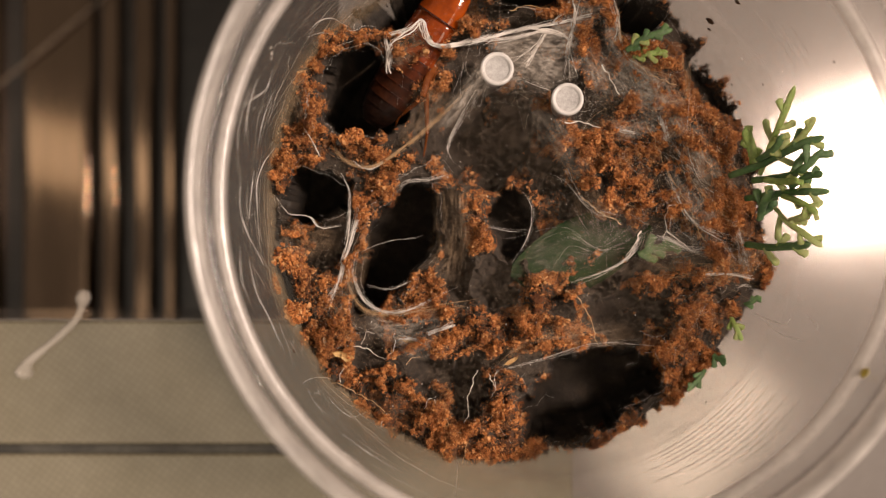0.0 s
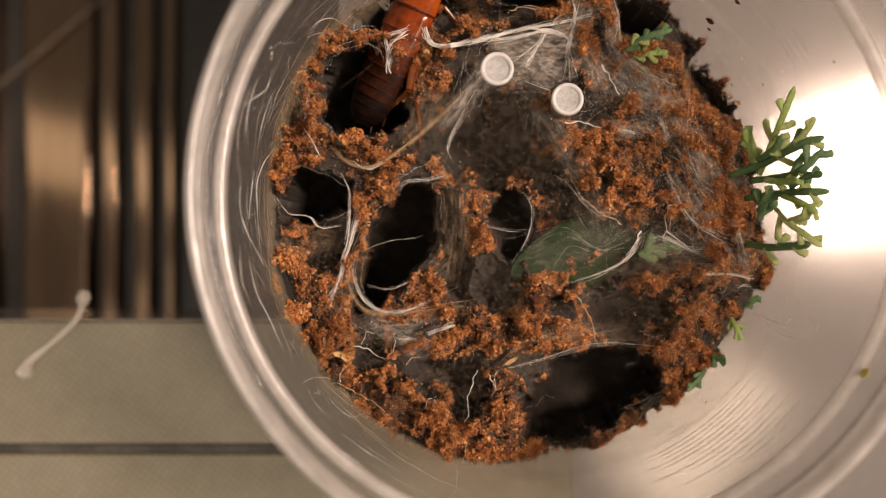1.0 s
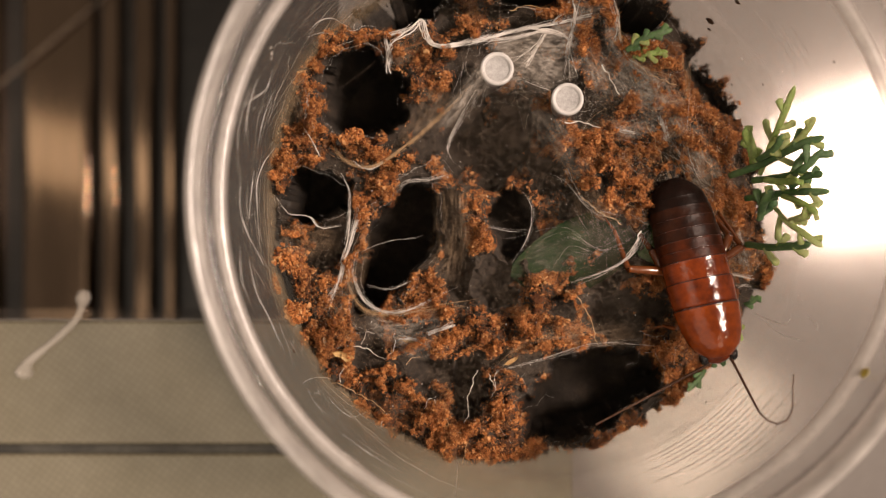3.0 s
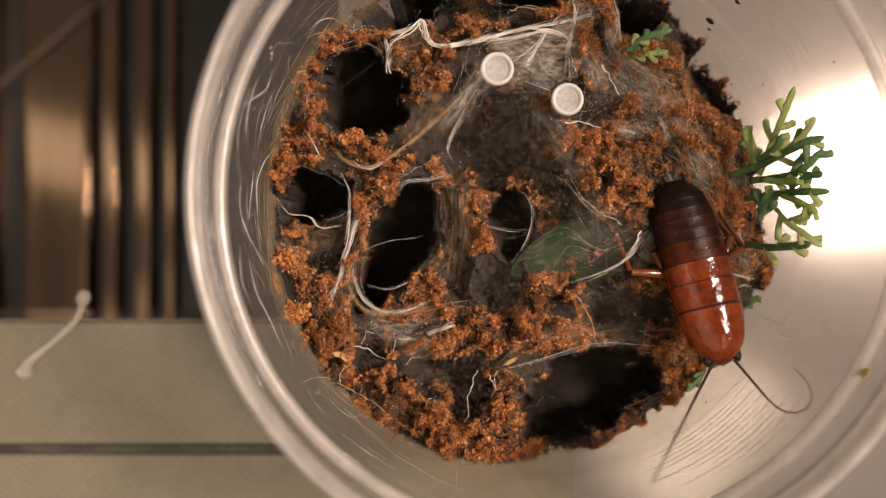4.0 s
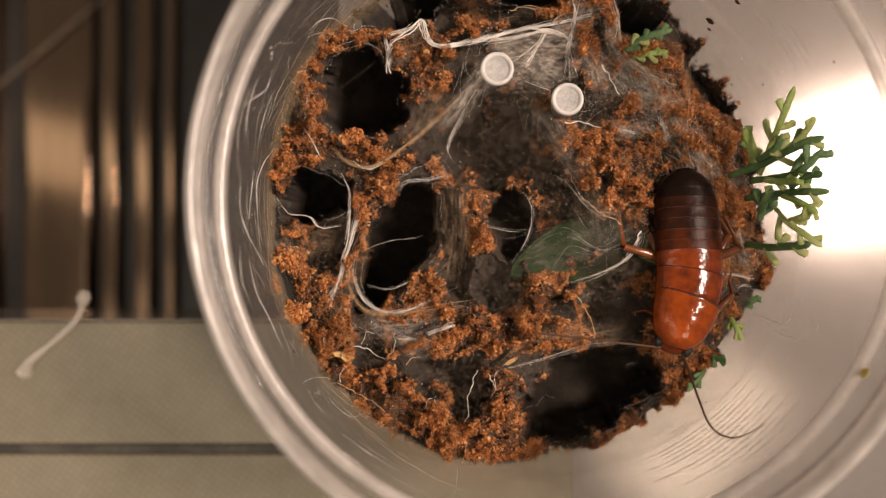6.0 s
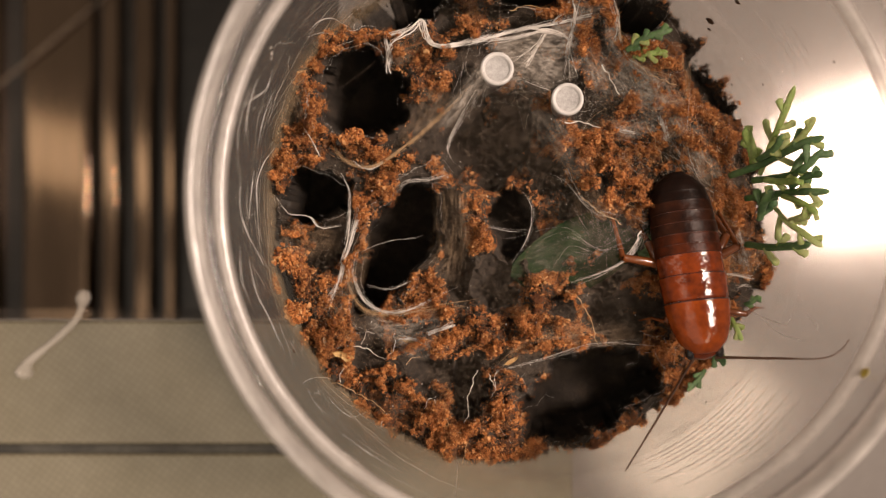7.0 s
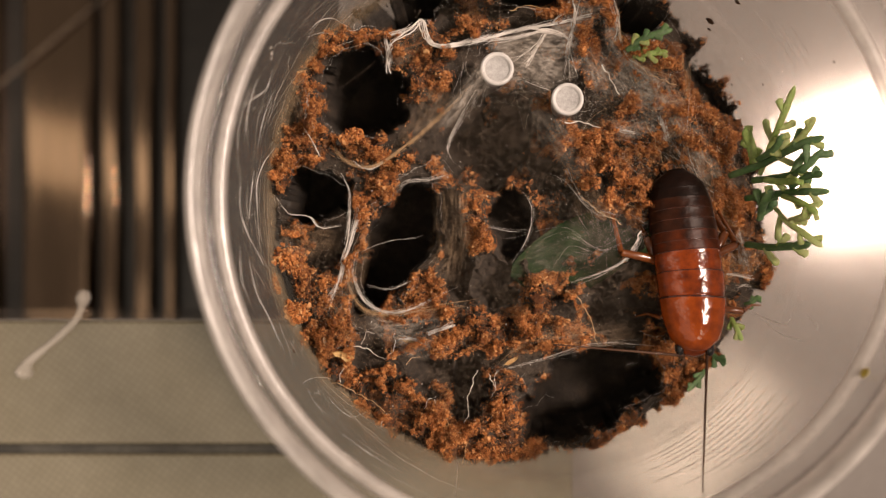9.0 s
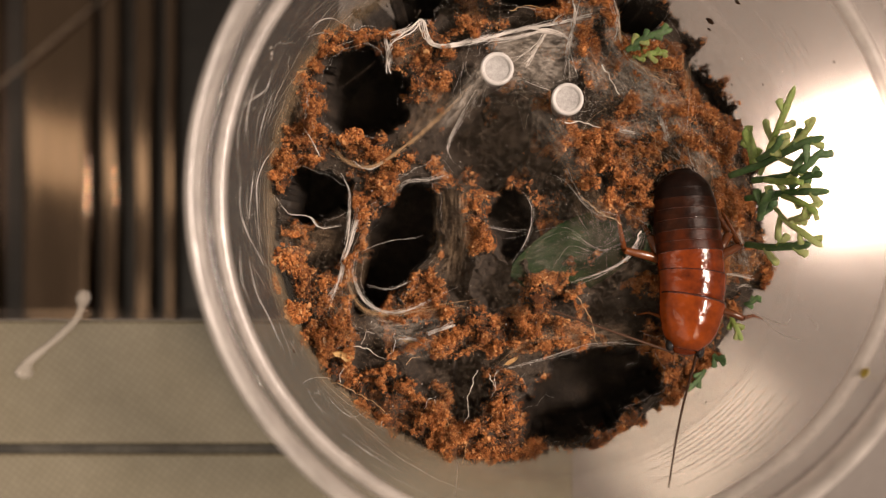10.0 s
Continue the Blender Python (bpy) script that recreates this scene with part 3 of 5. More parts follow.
def soil_clump(cx, cy, r, z, seed):
    """A clump of crumbs held by silk on the cup's wall."""
    rng = np.random.RandomState(seed)
    n = int(r * 22)
    a, q = rng.rand(n) * 2 * math.pi, np.sqrt(rng.rand(n)) * r * (0.7 + 0.5 * rng.rand(n))
    x, y = cx + np.cos(a) * q, cy + np.sin(a) * q * 0.8
    me = grains("soil_clump", spots(x, y, z + 0.0012 * rng.rand(n) - 0.00002 * q), 0.00010 + 0.00035 * rng.rand(n) ** 2, CRUMB, rng)
    thing("soil_clump", "orange-brown soil clump held in the silk", "soil clump", "loose soil clumps", me=me)


for k, (cx, cy, r) in enumerate(((515, 458, 28), (472, 508, 20), (524, 553, 24), (486, 310, 10), (520, 415, 8), (628, 240, 15), (610, 248, 9))):
    soil_clump(cx, cy, r, -0.0005 if k < 5 else 0.0004, 60 + k)

def bark_chip(pts, z, material, label):
    """A thin flat chip with a slanting face, lying on the crumbs."""
    n = len(pts)
    v = [tuple(spot(x, y, z + 0.0004 * (i % 2))) for i, (x, y) in enumerate(pts)]
    v += [tuple(spot(x, y, z - 0.0004)) for x, y in pts]
    f = [tuple(range(n))[::-1], tuple(range(n, 2 * n))] + [(i, (i + 1) % n, n + (i + 1) % n, n + i) for i in range(n)]
    thing("bark_chip", label, "bark chip", "bark chips on the soil", me=mesh_of("bark_chip", v, f, material, False))


CHIP = mat_two("pale_bark", (0.50, 0.30, 0.11), (0.68, 0.46, 0.20), 600, 0.6, 0.5, 0.0003)
CHIP_GREY = mat_two("grey_bark", (0.30, 0.20, 0.12), (0.46, 0.34, 0.22), 700, 0.7, 0.5, 0.0003)
for (cx, cy), turn, a, b, m in (((606, 629), 12, 20, 6, CHIP), ((612, 633), 40, 10, 7, CHIP), ((575, 605), 75, 9, 3, CHIP_GREY), ((905, 640), -30, 14, 4, CHIP),
                                ((1140, 165), 30, 11, 4, CHIP_GREY), ((735, 605), 6, 26, 4, CHIP), ((958, 470), 20, 12, 6, CHIP)):
    c, q = math.cos(radians(turn)), math.sin(radians(turn))
    ring = [(cx + a * u * c - b * w * q, cy + a * u * q + b * w * c) for u, w in ((-1, -0.3), (-0.3, -1), (0.7, -0.8), (1, 0.1), (0.4, 0.9), (-0.6, 0.8))]
    bark_chip(ring, float(soil_height(np.array([cx]), np.array([cy]))[0]) + 0.0030, m, "flat pale chip of bark lying on the crumbs")

# ---- web ----
web = thing("spider_web", "dense white spider silk sheet and bands over the soil", "spider web")


def sheet_material():
    """Gauzy silk, denser and thinner in patches."""
    N = Nodes("silk_gauze")
    tr = N.n("ShaderNodeBsdfTransparent")
    mx = N.n("ShaderNodeMixShader")
    a = N.noise(900, 5, 0.7, (1, 0.35, 1), 1.5)
    b = N.noise(1300, 4, 0.7, (0.3, 1, 1), 1.2)
    c = N.noise(110, 3, 0.5)
    m = N.mix(1.0, N.ramp(a, (0.45, 0.0), (0.75, 1.0)), N.ramp(b, (0.45, 0.0), (0.75, 1.0)), "ADD")
    m = N.mix(1.0, m, N.ramp(c, (0.38, 0.010), (0.75, 0.060)), "MULTIPLY")
    N.set(Base_Color=(0.52, 0.39, 0.27), Roughness=0.6)
    N.link(m, mx.inputs[0])
    N.link(tr.outputs[0], mx.inputs[1])
    N.link(N.b.outputs[0], mx.inputs[2])
    N.link(mx.outputs[0], N.out.inputs[0])
    return N.m


def silk_sheet():
    NT, NR = 360, 130
    th = np.linspace(0, 2 * math.pi, NT, endpoint=False)
    T, R = np.meshgrid(th, np.linspace(0.01, 1.0, NR), indexing="ij")
    E = edge_radius(T)
    cx, cy = MX + np.cos(T) * R * E, MY + np.sin(T) * R * E
    z = np.maximum(web_height(cx, cy), soil_height(cx, cy)) + 0.0006
    P = spots(cx, cy, z)
    hole, _ = inside(HOLES, cx, cy, 0.06, 44)
    i = np.arange(NT)[:, None]
    j = np.arange(NR - 1)[None]
    i2 = (i + 1) % NT
    F = np.stack([i * NR + j, i2 * NR + j, i2 * NR + j + 1, i * NR + j + 1], -1).reshape(-1, 4)
    h = hole.reshape(-1)
    F = F[(h[F].max(1) < 0.25)]
    return fast_mesh("sheet", P.reshape(-1, 3), F, sheet_material())


part("sheet", silk_sheet(), web, "gauzy translucent silk sheet")


def strand_height(cx, cy):
    return np.maximum(web_height(cx, cy), soil_height(cx, cy))


def loose_strands(count, seed, thin_only, lo, hi, rad, over_holes=0.004, within=None, material=None):
    """Random fine strands over the web, most of them along a slowly turning direction."""
    rng = np.random.RandomState(seed)
    m, n = count * 5, 9
    a, q = rng.rand(m) * 2 * math.pi, np.sqrt(rng.rand(m)) * 470
    x, y = MX + np.cos(a) * q, MY + np.sin(a) * q
    t, _ = inside(THIN, x, y, 0.3, 40)
    ok = rng.rand(m) < (0.12 + 0.88 * t if thin_only else 1.0)
    if within:
        ok &= inside(within, x, y, 0.4, 40)[0] > rng.rand(m)
    x, y = x[ok][:, None], y[ok][:, None]
    m = len(x)
    ang = (vnoise(x / 90 + 3, y / 90 + 8) * 2.2 + rng.randn(m, 1) * 0.55) * math.pi
    L = lo + (hi - lo) * rng.rand(m, 1) ** 2
    e = np.linspace(0, 1, n)[None]
    s = (e - 0.5) * L
    bend = rng.randn(m, 1) * 0.06 * L * ((2 * e - 1) ** 2 - 0.4) + np.cumsum(rng.randn(m, n), 1) * 0.4
    cx = x + s * np.cos(ang) - bend * np.sin(ang)
    cy = y + s * np.sin(ang) + bend * np.cos(ang)
    th = np.arctan2(cy - MY, cx - MX)
    hole, _ = inside(HOLES, cx, cy, 0.08, 44)
    ok = (np.hypot(cx - MX, cy - MY) < edge_radius(th)).all(1) & ((hole.max(1) < 0.4) | (rng.rand(m) < over_holes))
    cx, cy = cx[ok][:count], cy[ok][:count]
    z = strand_height(cx, cy)
    z = np.maximum(z, z[:, :1] * (1 - e) + z[:, -1:] * e - 0.0015) + 0.0003 + rng.rand(len(cx), 1) * 0.0009
    radii = rad * (0.5 + rng.rand(len(cx), 1) ** 2) * np.ones((1, n))
    return fast_mesh("loose_silk", *tubes(list(spots(cx, cy, z)), list(radii), 3), material or SILK)


part("loose_silk", loose_strands(560, 21, True, 50, 260, 0.0000075, 0.05), web, "fine loose silk strands", "stuff")
part("loose_silk", loose_strands(1500, 22, False, 20, 150, 0.0000085), web, "fine loose silk strands", "stuff")


def band(points, strands, spread, rad, seed, material=None, lift=0.0012, z_of=None):
    """A band of silk: several strands that run close together along a line."""
    rng = np.random.RandomState(seed)
    p = np.array(points, float)
    n = 8 * len(p)
    c = spline(np.c_[p, np.zeros(len(p))], n)[:, :2]
    t = np.gradient(c, axis=0)
    t /= np.linalg.norm(t, axis=1)[:, None] + 1e-9
    nrm = np.c_[-t[:, 1], t[:, 0]]
    e = np.linspace(0, 1, n)
    base = strand_height(c[:, 0], c[:, 1]) if z_of is None else z_of(e)
    for _ in range(3):
        base[1:-1] = np.maximum(base[1:-1], (base[:-2] + base[2:]) / 2 - 1e-5)
    lines, radii = [], []
    for k in range(int(strands * (1.35 if strands > 6 else 0.75)) + 1):
        mid = 0.25 + 0.5 * rng.rand()
        off = rng.randn() * spread * (0.05 if k % 3 else 0.3) + rng.randn() * spread * np.clip((mid - e) / mid, 0, 1) ** 1.6 * 1.15
        off = off + rng.randn() * spread * np.clip((e - mid) / (1 - mid), 0, 1) ** 1.6 * 1.15 + np.cumsum(rng.randn(n)) * 0.36
        cut = slice(int(n * 0.35 * rng.rand() ** 2), n - int(n * 0.35 * rng.rand() ** 2))
        q = c + nrm * off[:, None]
        z = base + lift + rng.rand() * 0.0006
        lines.append(spots(q[:, 0], q[:, 1], z)[cut])
        taper = np.sin(np.pi * np.linspace(0.02, 0.98, len(lines[-1]))) ** 0.7
        radii.append(taper * rad * (0.35 + 2.4 * rng.rand() ** 3) * (0.4 + 1.2 * vnoise(e * 9 + k, e * 0 + seed))[cut])
    return fast_mesh("silk_band", *tubes(lines, radii, 4), material or SILK_WHITE)


SILK_WHITE = silk_material("silk_white", (0.84, 0.80, 0.75), 0.75)
SILK_PALE = silk_material("silk_pale", (0.76, 0.68, 0.58), 0.5)
SILK_TAN = silk_material("silk_tan", (0.55, 0.36, 0.18), 0.7)
W, T_ = SILK_WHITE, SILK_TAN
def silk_run(strands, spread, rad, m, *pts):
    k = len(web.children)
    part("silk_band", band(pts, strands, spread, rad * 0.33, 100 + k, m), web, "white silk band" if m is W else "tan soil-stained silk band", "stuff")


silk_run(16, 6, 0.00007, W, (642, 364), (628, 400), (612, 455), (600, 500), (576, 548))
silk_run(7, 3, 0.00006, W, (602, 306), (618, 340), (617, 390), (610, 440))
silk_run(12, 6, 0.00004, W, (632, 440), (628, 490), (645, 530), (685, 552), (735, 542), (805, 500))
silk_run(12, 7, 0.00005, T_, (612, 470), (622, 520), (660, 556), (760, 548), (850, 540))
silk_run(9, 4, 0.000032, W, (700, 336), (722, 322), (764, 318), (800, 305))
silk_run(18, 5, 0.00006, T_, (585, 258), (612, 285), (655, 296), (706, 268), (770, 215), (832, 150))
silk_run(12, 3, 0.000136, W, (682, 130), (690, 100), (684, 66), (720, 52), (748, 36))
silk_run(14, 4, 0.000136, W, (748, 36), (760, 75), (790, 82), (826, 74), (870, 64))
silk_run(14, 6, 0.000102, W, (840, 76), (880, 62), (935, 50), (1045, 28))
silk_run(14, 5, 0.000102, W, (850, 70), (915, 66), (965, 56), (1012, 74))
silk_run(8, 3, 0.000102, W, (968, 56), (950, 85), (930, 116))
silk_run(6, 4, 0.000068, W, (966, 60), (930, 95), (900, 112))
silk_run(12, 8, 0.000085, W, (1022, -10), (1018, 40), (1008, 80), (1008, 145))
silk_run(14, 6, 0.00006, T_, (1090, -10), (1096, 50), (1110, 95), (1150, 130), (1205, 150))
silk_run(8, 4, 0.00006, W, (1075, 0), (1092, 40), (1093, 75))
silk_run(9, 3, 0.000036, W, (1136, 412), (1118, 450), (1075, 478), (1018, 496))
silk_run(6, 2, 0.00006, W, (916, 336), (938, 356), (943, 385), (932, 425), (905, 466))
silk_run(3, 1, 0.00004, W, (636, 446), (690, 426), (748, 420))
silk_run(4, 2, 0.00005, W, (650, 506), (692, 512), (736, 490))
silk_run(7, 6, 0.00003, W, (870, 660), (950, 640), (1060, 612), (1160, 618))
silk_run(8, 5, 0.00005, W, (1150, 430), (1180, 424), (1228, 444), (1290, 450))
silk_run(12, 6, 0.00008, W, (1168, 205), (1178, 230), (1175, 255))
silk_run(10, 5, 0.00007, W, (1085, 228), (1110, 232), (1130, 238))
silk_run(7, 3, 0.00006, W, (1240, 485), (1300, 486), (1336, 494))
silk_run(6, 4, 0.00006, W, (1300, 510), (1320, 505), (1340, 520))
silk_run(9, 3, 0.00008, W, (755, 590), (780, 582), (806, 575))
silk_run(12, 6, 0.00005, W, (700, 600), (740, 605), (790, 632))
silk_run(8, 2, 0.00008, W, (545, 160), (540, 200), (552, 225), (538, 240))
silk_run(8, 6, 0.00004, T_, (1150, 150), (1180, 180), (1230, 175))
silk_run(10, 7, 0.00004, T_, (1210, 110), (1218, 150), (1205, 190))
silk_run(10, 8, 0.00004, T_, (880, 655), (910, 620), (960, 600), (1050, 580))
silk_run(9, 8, 0.00004, W, (790, 285), (800, 240), (850, 160))
silk_run(10, 14, 0.00002, W, (980, 300), (1010, 330), (1045, 370), (1100, 400))
silk_run(6, 3, 0.00005, W, (900, 130), (950, 150), (985, 165))
silk_run(10, 8, 0.00004, T_, (1180, 270), (1230, 330), (1300, 400), (1360, 440))


def silk_cord(pts, rad, seed):
    """Strands fused into one thick kinked cord."""
    rng = np.random.RandomState(seed)
    p = np.array(pts, float)
    n = 10 * len(p)
    c = spline(np.c_[p, np.zeros(len(p))], n)[:, :2] + rng.randn(n, 2) * 0.35
    e = np.linspace(0, 1, n)
    z = strand_height(c[:, 0], c[:, 1])
    for _ in range(20):
        z[1:-1] = np.maximum(z[1:-1], (z[:-2] + z[2:]) / 2)
    lines, radii = [], []
    for k in range(3):
        off = np.stack([vnoise(e * 5 + k * 7, e * 0 + seed) - 0.5, vnoise(e * 5 + k * 7, e * 0 + seed + 9) - 0.5], -1) * rad * 4e4
        lines.append(spots(c[:, 0] + off[:, 0], c[:, 1] + off[:, 1], z + 0.0013 + k * 0.0001))
        radii.append(rad * (0.35, 0.7, 0.5)[k] * (0.5 + vnoise(e * 11 + k, e * 0 + seed)) * np.sin(np.pi * np.linspace(0.05, 0.95, n)) ** 0.5)
    return fast_mesh("silk_cord", *tubes(lines, radii, 6), SILK_WHITE)


def cord(rad, *pts):
    part("silk_cord", silk_cord(pts, rad * 0.62, 500 + len(web.children)), web, "thick white silk cord")


cord(0.000289, (826, 78), (850, 72), (885, 64), (935, 50), (975, 44), (1046, 28))
cord(0.000289, (930, 50), (965, 55), (995, 60), (1012, 76))
cord(0.000221, (970, 52), (955, 75), (942, 98), (932, 118))
cord(0.000221, (1012, -12), (1018, 20), (1012, 48), (1008, 80))
cord(0.000187, (975, 44), (1000, 16), (1012, -12))
cord(0.00017, (1086, -6), (1094, 30), (1096, 62), (1108, 96), (1140, 124))
cord(0.000272, (684, 128), (686, 96), (696, 74), (726, 54), (746, 36), (756, 62), (774, 82), (800, 82), (826, 76))
cord(0.00016, (642, 366), (630, 400), (618, 440), (604, 480), (590, 520))
cord(0.00012, (616, 350), (618, 392), (612, 436), (600, 470))
cord(0.00013, (624, 286), (642, 298), (662, 298), (684, 282))
cord(0.00007, (630, 500), (645, 532), (680, 552), (730, 546), (790, 515))
cord(0.00012, (488, 348), (510, 378), (548, 384), (566, 402), (604, 400))
cord(0.00013, (540, 160), (546, 195), (538, 220), (552, 250), (566, 276))
cord(0.000072, (1010, 500), (1060, 484), (1104, 462), (1134, 420))
cord(0.00022, (1166, 205), (1172, 222), (1180, 250))
cord(0.00018, (756, 592), (780, 584), (804, 574))
cord(0.00010, (1240, 486), (1290, 486), (1334, 494))


def gauze_material(name, colour, dense, across):
    """Denser drawn silk, streaked along its run."""
    N = Nodes(name)
    tr = N.n("ShaderNodeBsdfTransparent")
    mx = N.n("ShaderNodeMixShader")
    uv = N.n("ShaderNodeUVMap")
    mp = N.n("ShaderNodeMapping")
    mp.inputs["Scale"].default_value = (2.5, across, 1.0)
    N.link(uv.outputs[0], mp.inputs["Vector"])
    x = N.n("ShaderNodeTexNoise")
    x.inputs["Scale"].default_value, x.inputs["Detail"].default_value, x.inputs["Distortion"].default_value = 1.0, 9, 4.0
    N.link(mp.outputs[0], x.inputs["Vector"])
    b = N.noise(500, 4)
    m = N.mix(1.0, N.ramp(x.outputs["Fac"], (0.42, 0.03), (0.75, dense)), N.ramp(b, (0.3, 0.25), (0.7, 0.8)), "MULTIPLY")
    sp = N.n("ShaderNodeSeparateXYZ")
    N.link(uv.outputs[0], sp.inputs[0])
    m = N.mix(1.0, m, N.ramp(sp.outputs[1], (0.0, 0.0), (0.25, 1.0), (0.75, 1.0), (1.0, 0.0)), "MULTIPLY")
    m = N.mix(1.0, m, N.ramp(sp.outputs[0], (0.0, 0.0), (0.2, 1.0), (0.8, 1.0), (1.0, 0.0)), "MULTIPLY")
    N.set(Base_Color=colour, Roughness=0.55)
    N.link(m, mx.inputs[0])
    N.link(tr.outputs[0], mx.inputs[1])
    N.link(N.b.outputs[0], mx.inputs[2])
    N.link(mx.outputs[0], N.out.inputs[0])
    return N.m


def membrane(one, two, material, lift=0.0010):
    """A veil of silk stretched between two lines."""
    n, m = 22, 9
    p, q = np.array(one, float), np.array(two, float)
    a = spline(np.c_[p, np.zeros(len(p))], n)[:, :2]
    b = spline(np.c_[q, np.zeros(len(q))], n)[:, :2]
    e = np.linspace(0, 1, m)[None, :, None]
    c = a[:, None] * (1 - e) + b[:, None] * e
    z = web_height(c[..., 0], c[..., 1]) + lift + 0.0012 * (1 - (2 * e[..., 0] - 1) ** 2)
    v = spots(c[..., 0], c[..., 1], z).reshape(-1, 3)
    i, k = np.arange(n - 1)[:, None], np.arange(m - 1)[None]
    F = np.stack([i * m + k, (i + 1) * m + k, (i + 1) * m + k + 1, i * m + k + 1], -1).reshape(-1, 4)
    me = fast_mesh("veil", v, F, material)
    uv = me.uv_layers.new(name="UVMap")
    g = np.stack(np.meshgrid(np.linspace(0, 1, n), np.linspace(0, 1, m), indexing="ij"), -1).reshape(-1, 2)
    idx = np.zeros(len(me.loops), np.int32)
    me.loops.foreach_get("vertex_index", idx)
    uv.data.foreach_set("uv", g[idx].astype(np.float32).ravel())
    return me


WHITE_GAUZE = gauze_material("white_gauze", (0.70, 0.62, 0.53), 0.70, 6.0)
TAN_GAUZE = gauze_material("tan_gauze", (0.42, 0.29, 0.18), 0.55, 4.0)
FINE_GAUZE = gauze_material("fine_gauze", (0.60, 0.53, 0.44), 0.30, 7.0)


def veil(one, two, material):
    part("veil", membrane(one, two, material), web, "thin drawn veil of white silk" if material is not TAN_GAUZE else "thin veil of soil-stained tan silk")


veil(((850, 72), (930, 45), (1045, 20)), ((880, 105), (950, 100), (1030, 110)), WHITE_GAUZE)
veil(((860, 66), (940, 48), (1040, 25)), ((880, 130), (960, 150), (1030, 160)), WHITE_GAUZE)
veil(((1040, 0), (1060, 50), (1080, 110)), ((1090, 0), (1095, 60), (1120, 115)), WHITE_GAUZE)
veil(((690, 60), (720, 50), (750, 40)), ((690, 130), (730, 120), (770, 80)), TAN_GAUZE)
veil(((850, 95), (812, 155), (770, 220)), ((880, 152), (835, 185), (785, 235)), WHITE_GAUZE)
veil(((850, 92), (812, 150), (765, 225)), ((885, 160), (835, 185), (790, 240)), WHITE_GAUZE)
veil(((718, 140), (724, 200), (690, 250)), ((815, 165), (775, 215), (705, 275)), TAN_GAUZE)
veil(((890, 50), (940, 80), (1000, 90)), ((885, 160), (940, 160), (1010, 215)), WHITE_GAUZE)
veil(((762, 318), (762, 420), (742, 505)), ((840, 320), (838, 420), (815, 510)), TAN_GAUZE)
veil(((650, 360), (618, 440), (565, 555)), ((660, 420), (648, 500), (610, 570)), TAN_GAUZE)
veil(((492, 392), (540, 395), (606, 405)), ((490, 455), (540, 460), (600, 450)), TAN_GAUZE)
veil(((690, 582), (745, 592), (812, 570)), ((700, 625), (750, 640), (812, 620)), WHITE_GAUZE)
veil(((1120, 120), (1160, 150), (1225, 160)), ((1110, 190), (1150, 210), (1215, 225)), WHITE_GAUZE)
veil(((1285, 420), (1300, 450), (1310, 500)), ((1345, 430), (1370, 450), (1372, 490)), TAN_GAUZE)
veil(((880, 652), (980, 628), (1155, 612)), ((890, 600), (990, 570), (1120, 560)), TAN_GAUZE)
veil(((640, 545), (700, 560), (790, 540)), ((650, 590), (700, 610), (800, 590)), WHITE_GAUZE)
veil(((1000, 0), (1010, 60), (1000, 140)), ((1050, 0), (1040, 70), (1020, 150)), WHITE_GAUZE)
veil(((1085, 20), (1110, 90), (1190, 140)), ((1060, 60), (1085, 120), (1150, 175)), WHITE_GAUZE)
veil(((1180, 180), (1250, 260), (1330, 330)), ((1150, 230), (1210, 310), (1290, 400)), TAN_GAUZE)
veil(((520, 100), (505, 160), (520, 220)), ((560, 90), (548, 160), (560, 225)), TAN_GAUZE)
veil(((985, -10), (990, 40), (960, 60)), ((1050, -10), (1060, 40), (1020, 90)), WHITE_GAUZE)
veil(((1060, 70), (1100, 110), (1160, 140)), ((1040, 130), (1080, 170), (1150, 190)), WHITE_GAUZE)
veil(((1090, 215), (1130, 200), (1190, 205)), ((1090, 250), (1140, 250), (1195, 260)), WHITE_GAUZE)
veil(((1130, 70), (1180, 120), (1210, 170)), ((1070, 120), (1110, 170), (1140, 235)), WHITE_GAUZE)
veil(((1150, 205), (1170, 215), (1190, 225)), ((1150, 250), (1172, 262), (1192, 262)), WHITE_GAUZE)
veil(((1080, 205), (1105, 215), (1135, 225)), ((1078, 240), (1108, 248), (1140, 252)), WHITE_GAUZE)
veil(((1040, 60), (1060, 100), (1090, 150)), ((1020, 110), (1040, 160), (1060, 220)), WHITE_GAUZE)
veil(((1200, 280), (1240, 330), (1290, 400)), ((1165, 300), (1200, 370), (1250, 430)), WHITE_GAUZE)
veil(((925, 430), (1000, 370), (1080, 340)), ((930, 500), (1040, 480), (1140, 420)), FINE_GAUZE)
veil(((1140, 400), (1200, 405), (1290, 420)), ((1130, 455), (1200, 470), (1300, 480)), FINE_GAUZE)
veil(((1150, 425), (1220, 430), (1330, 450)), ((1120, 480), (1220, 500), (1340, 505)), TAN_GAUZE)
veil(((920, 190), (960, 260), (1010, 320)), ((990, 190), (1030, 250), (1075, 330)), FINE_GAUZE)
veil(((985, 290), (1000, 340), (1010, 400)), ((1060, 300), (1075, 350), (1070, 400)), TAN_GAUZE)
veil(((1160, 200), (1190, 260), (1230, 330)), ((1230, 200), (1260, 260), (1300, 330)), WHITE_GAUZE)
veil(((1295, 420), (1302, 450), (1312, 485)), ((1330, 425), (1332, 450), (1330, 482)), WHITE_GAUZE)
silk_run(9, 4, 0.00005, W, (1174, 299), (1198, 345), (1223, 388), (1262, 412), (1305, 430))
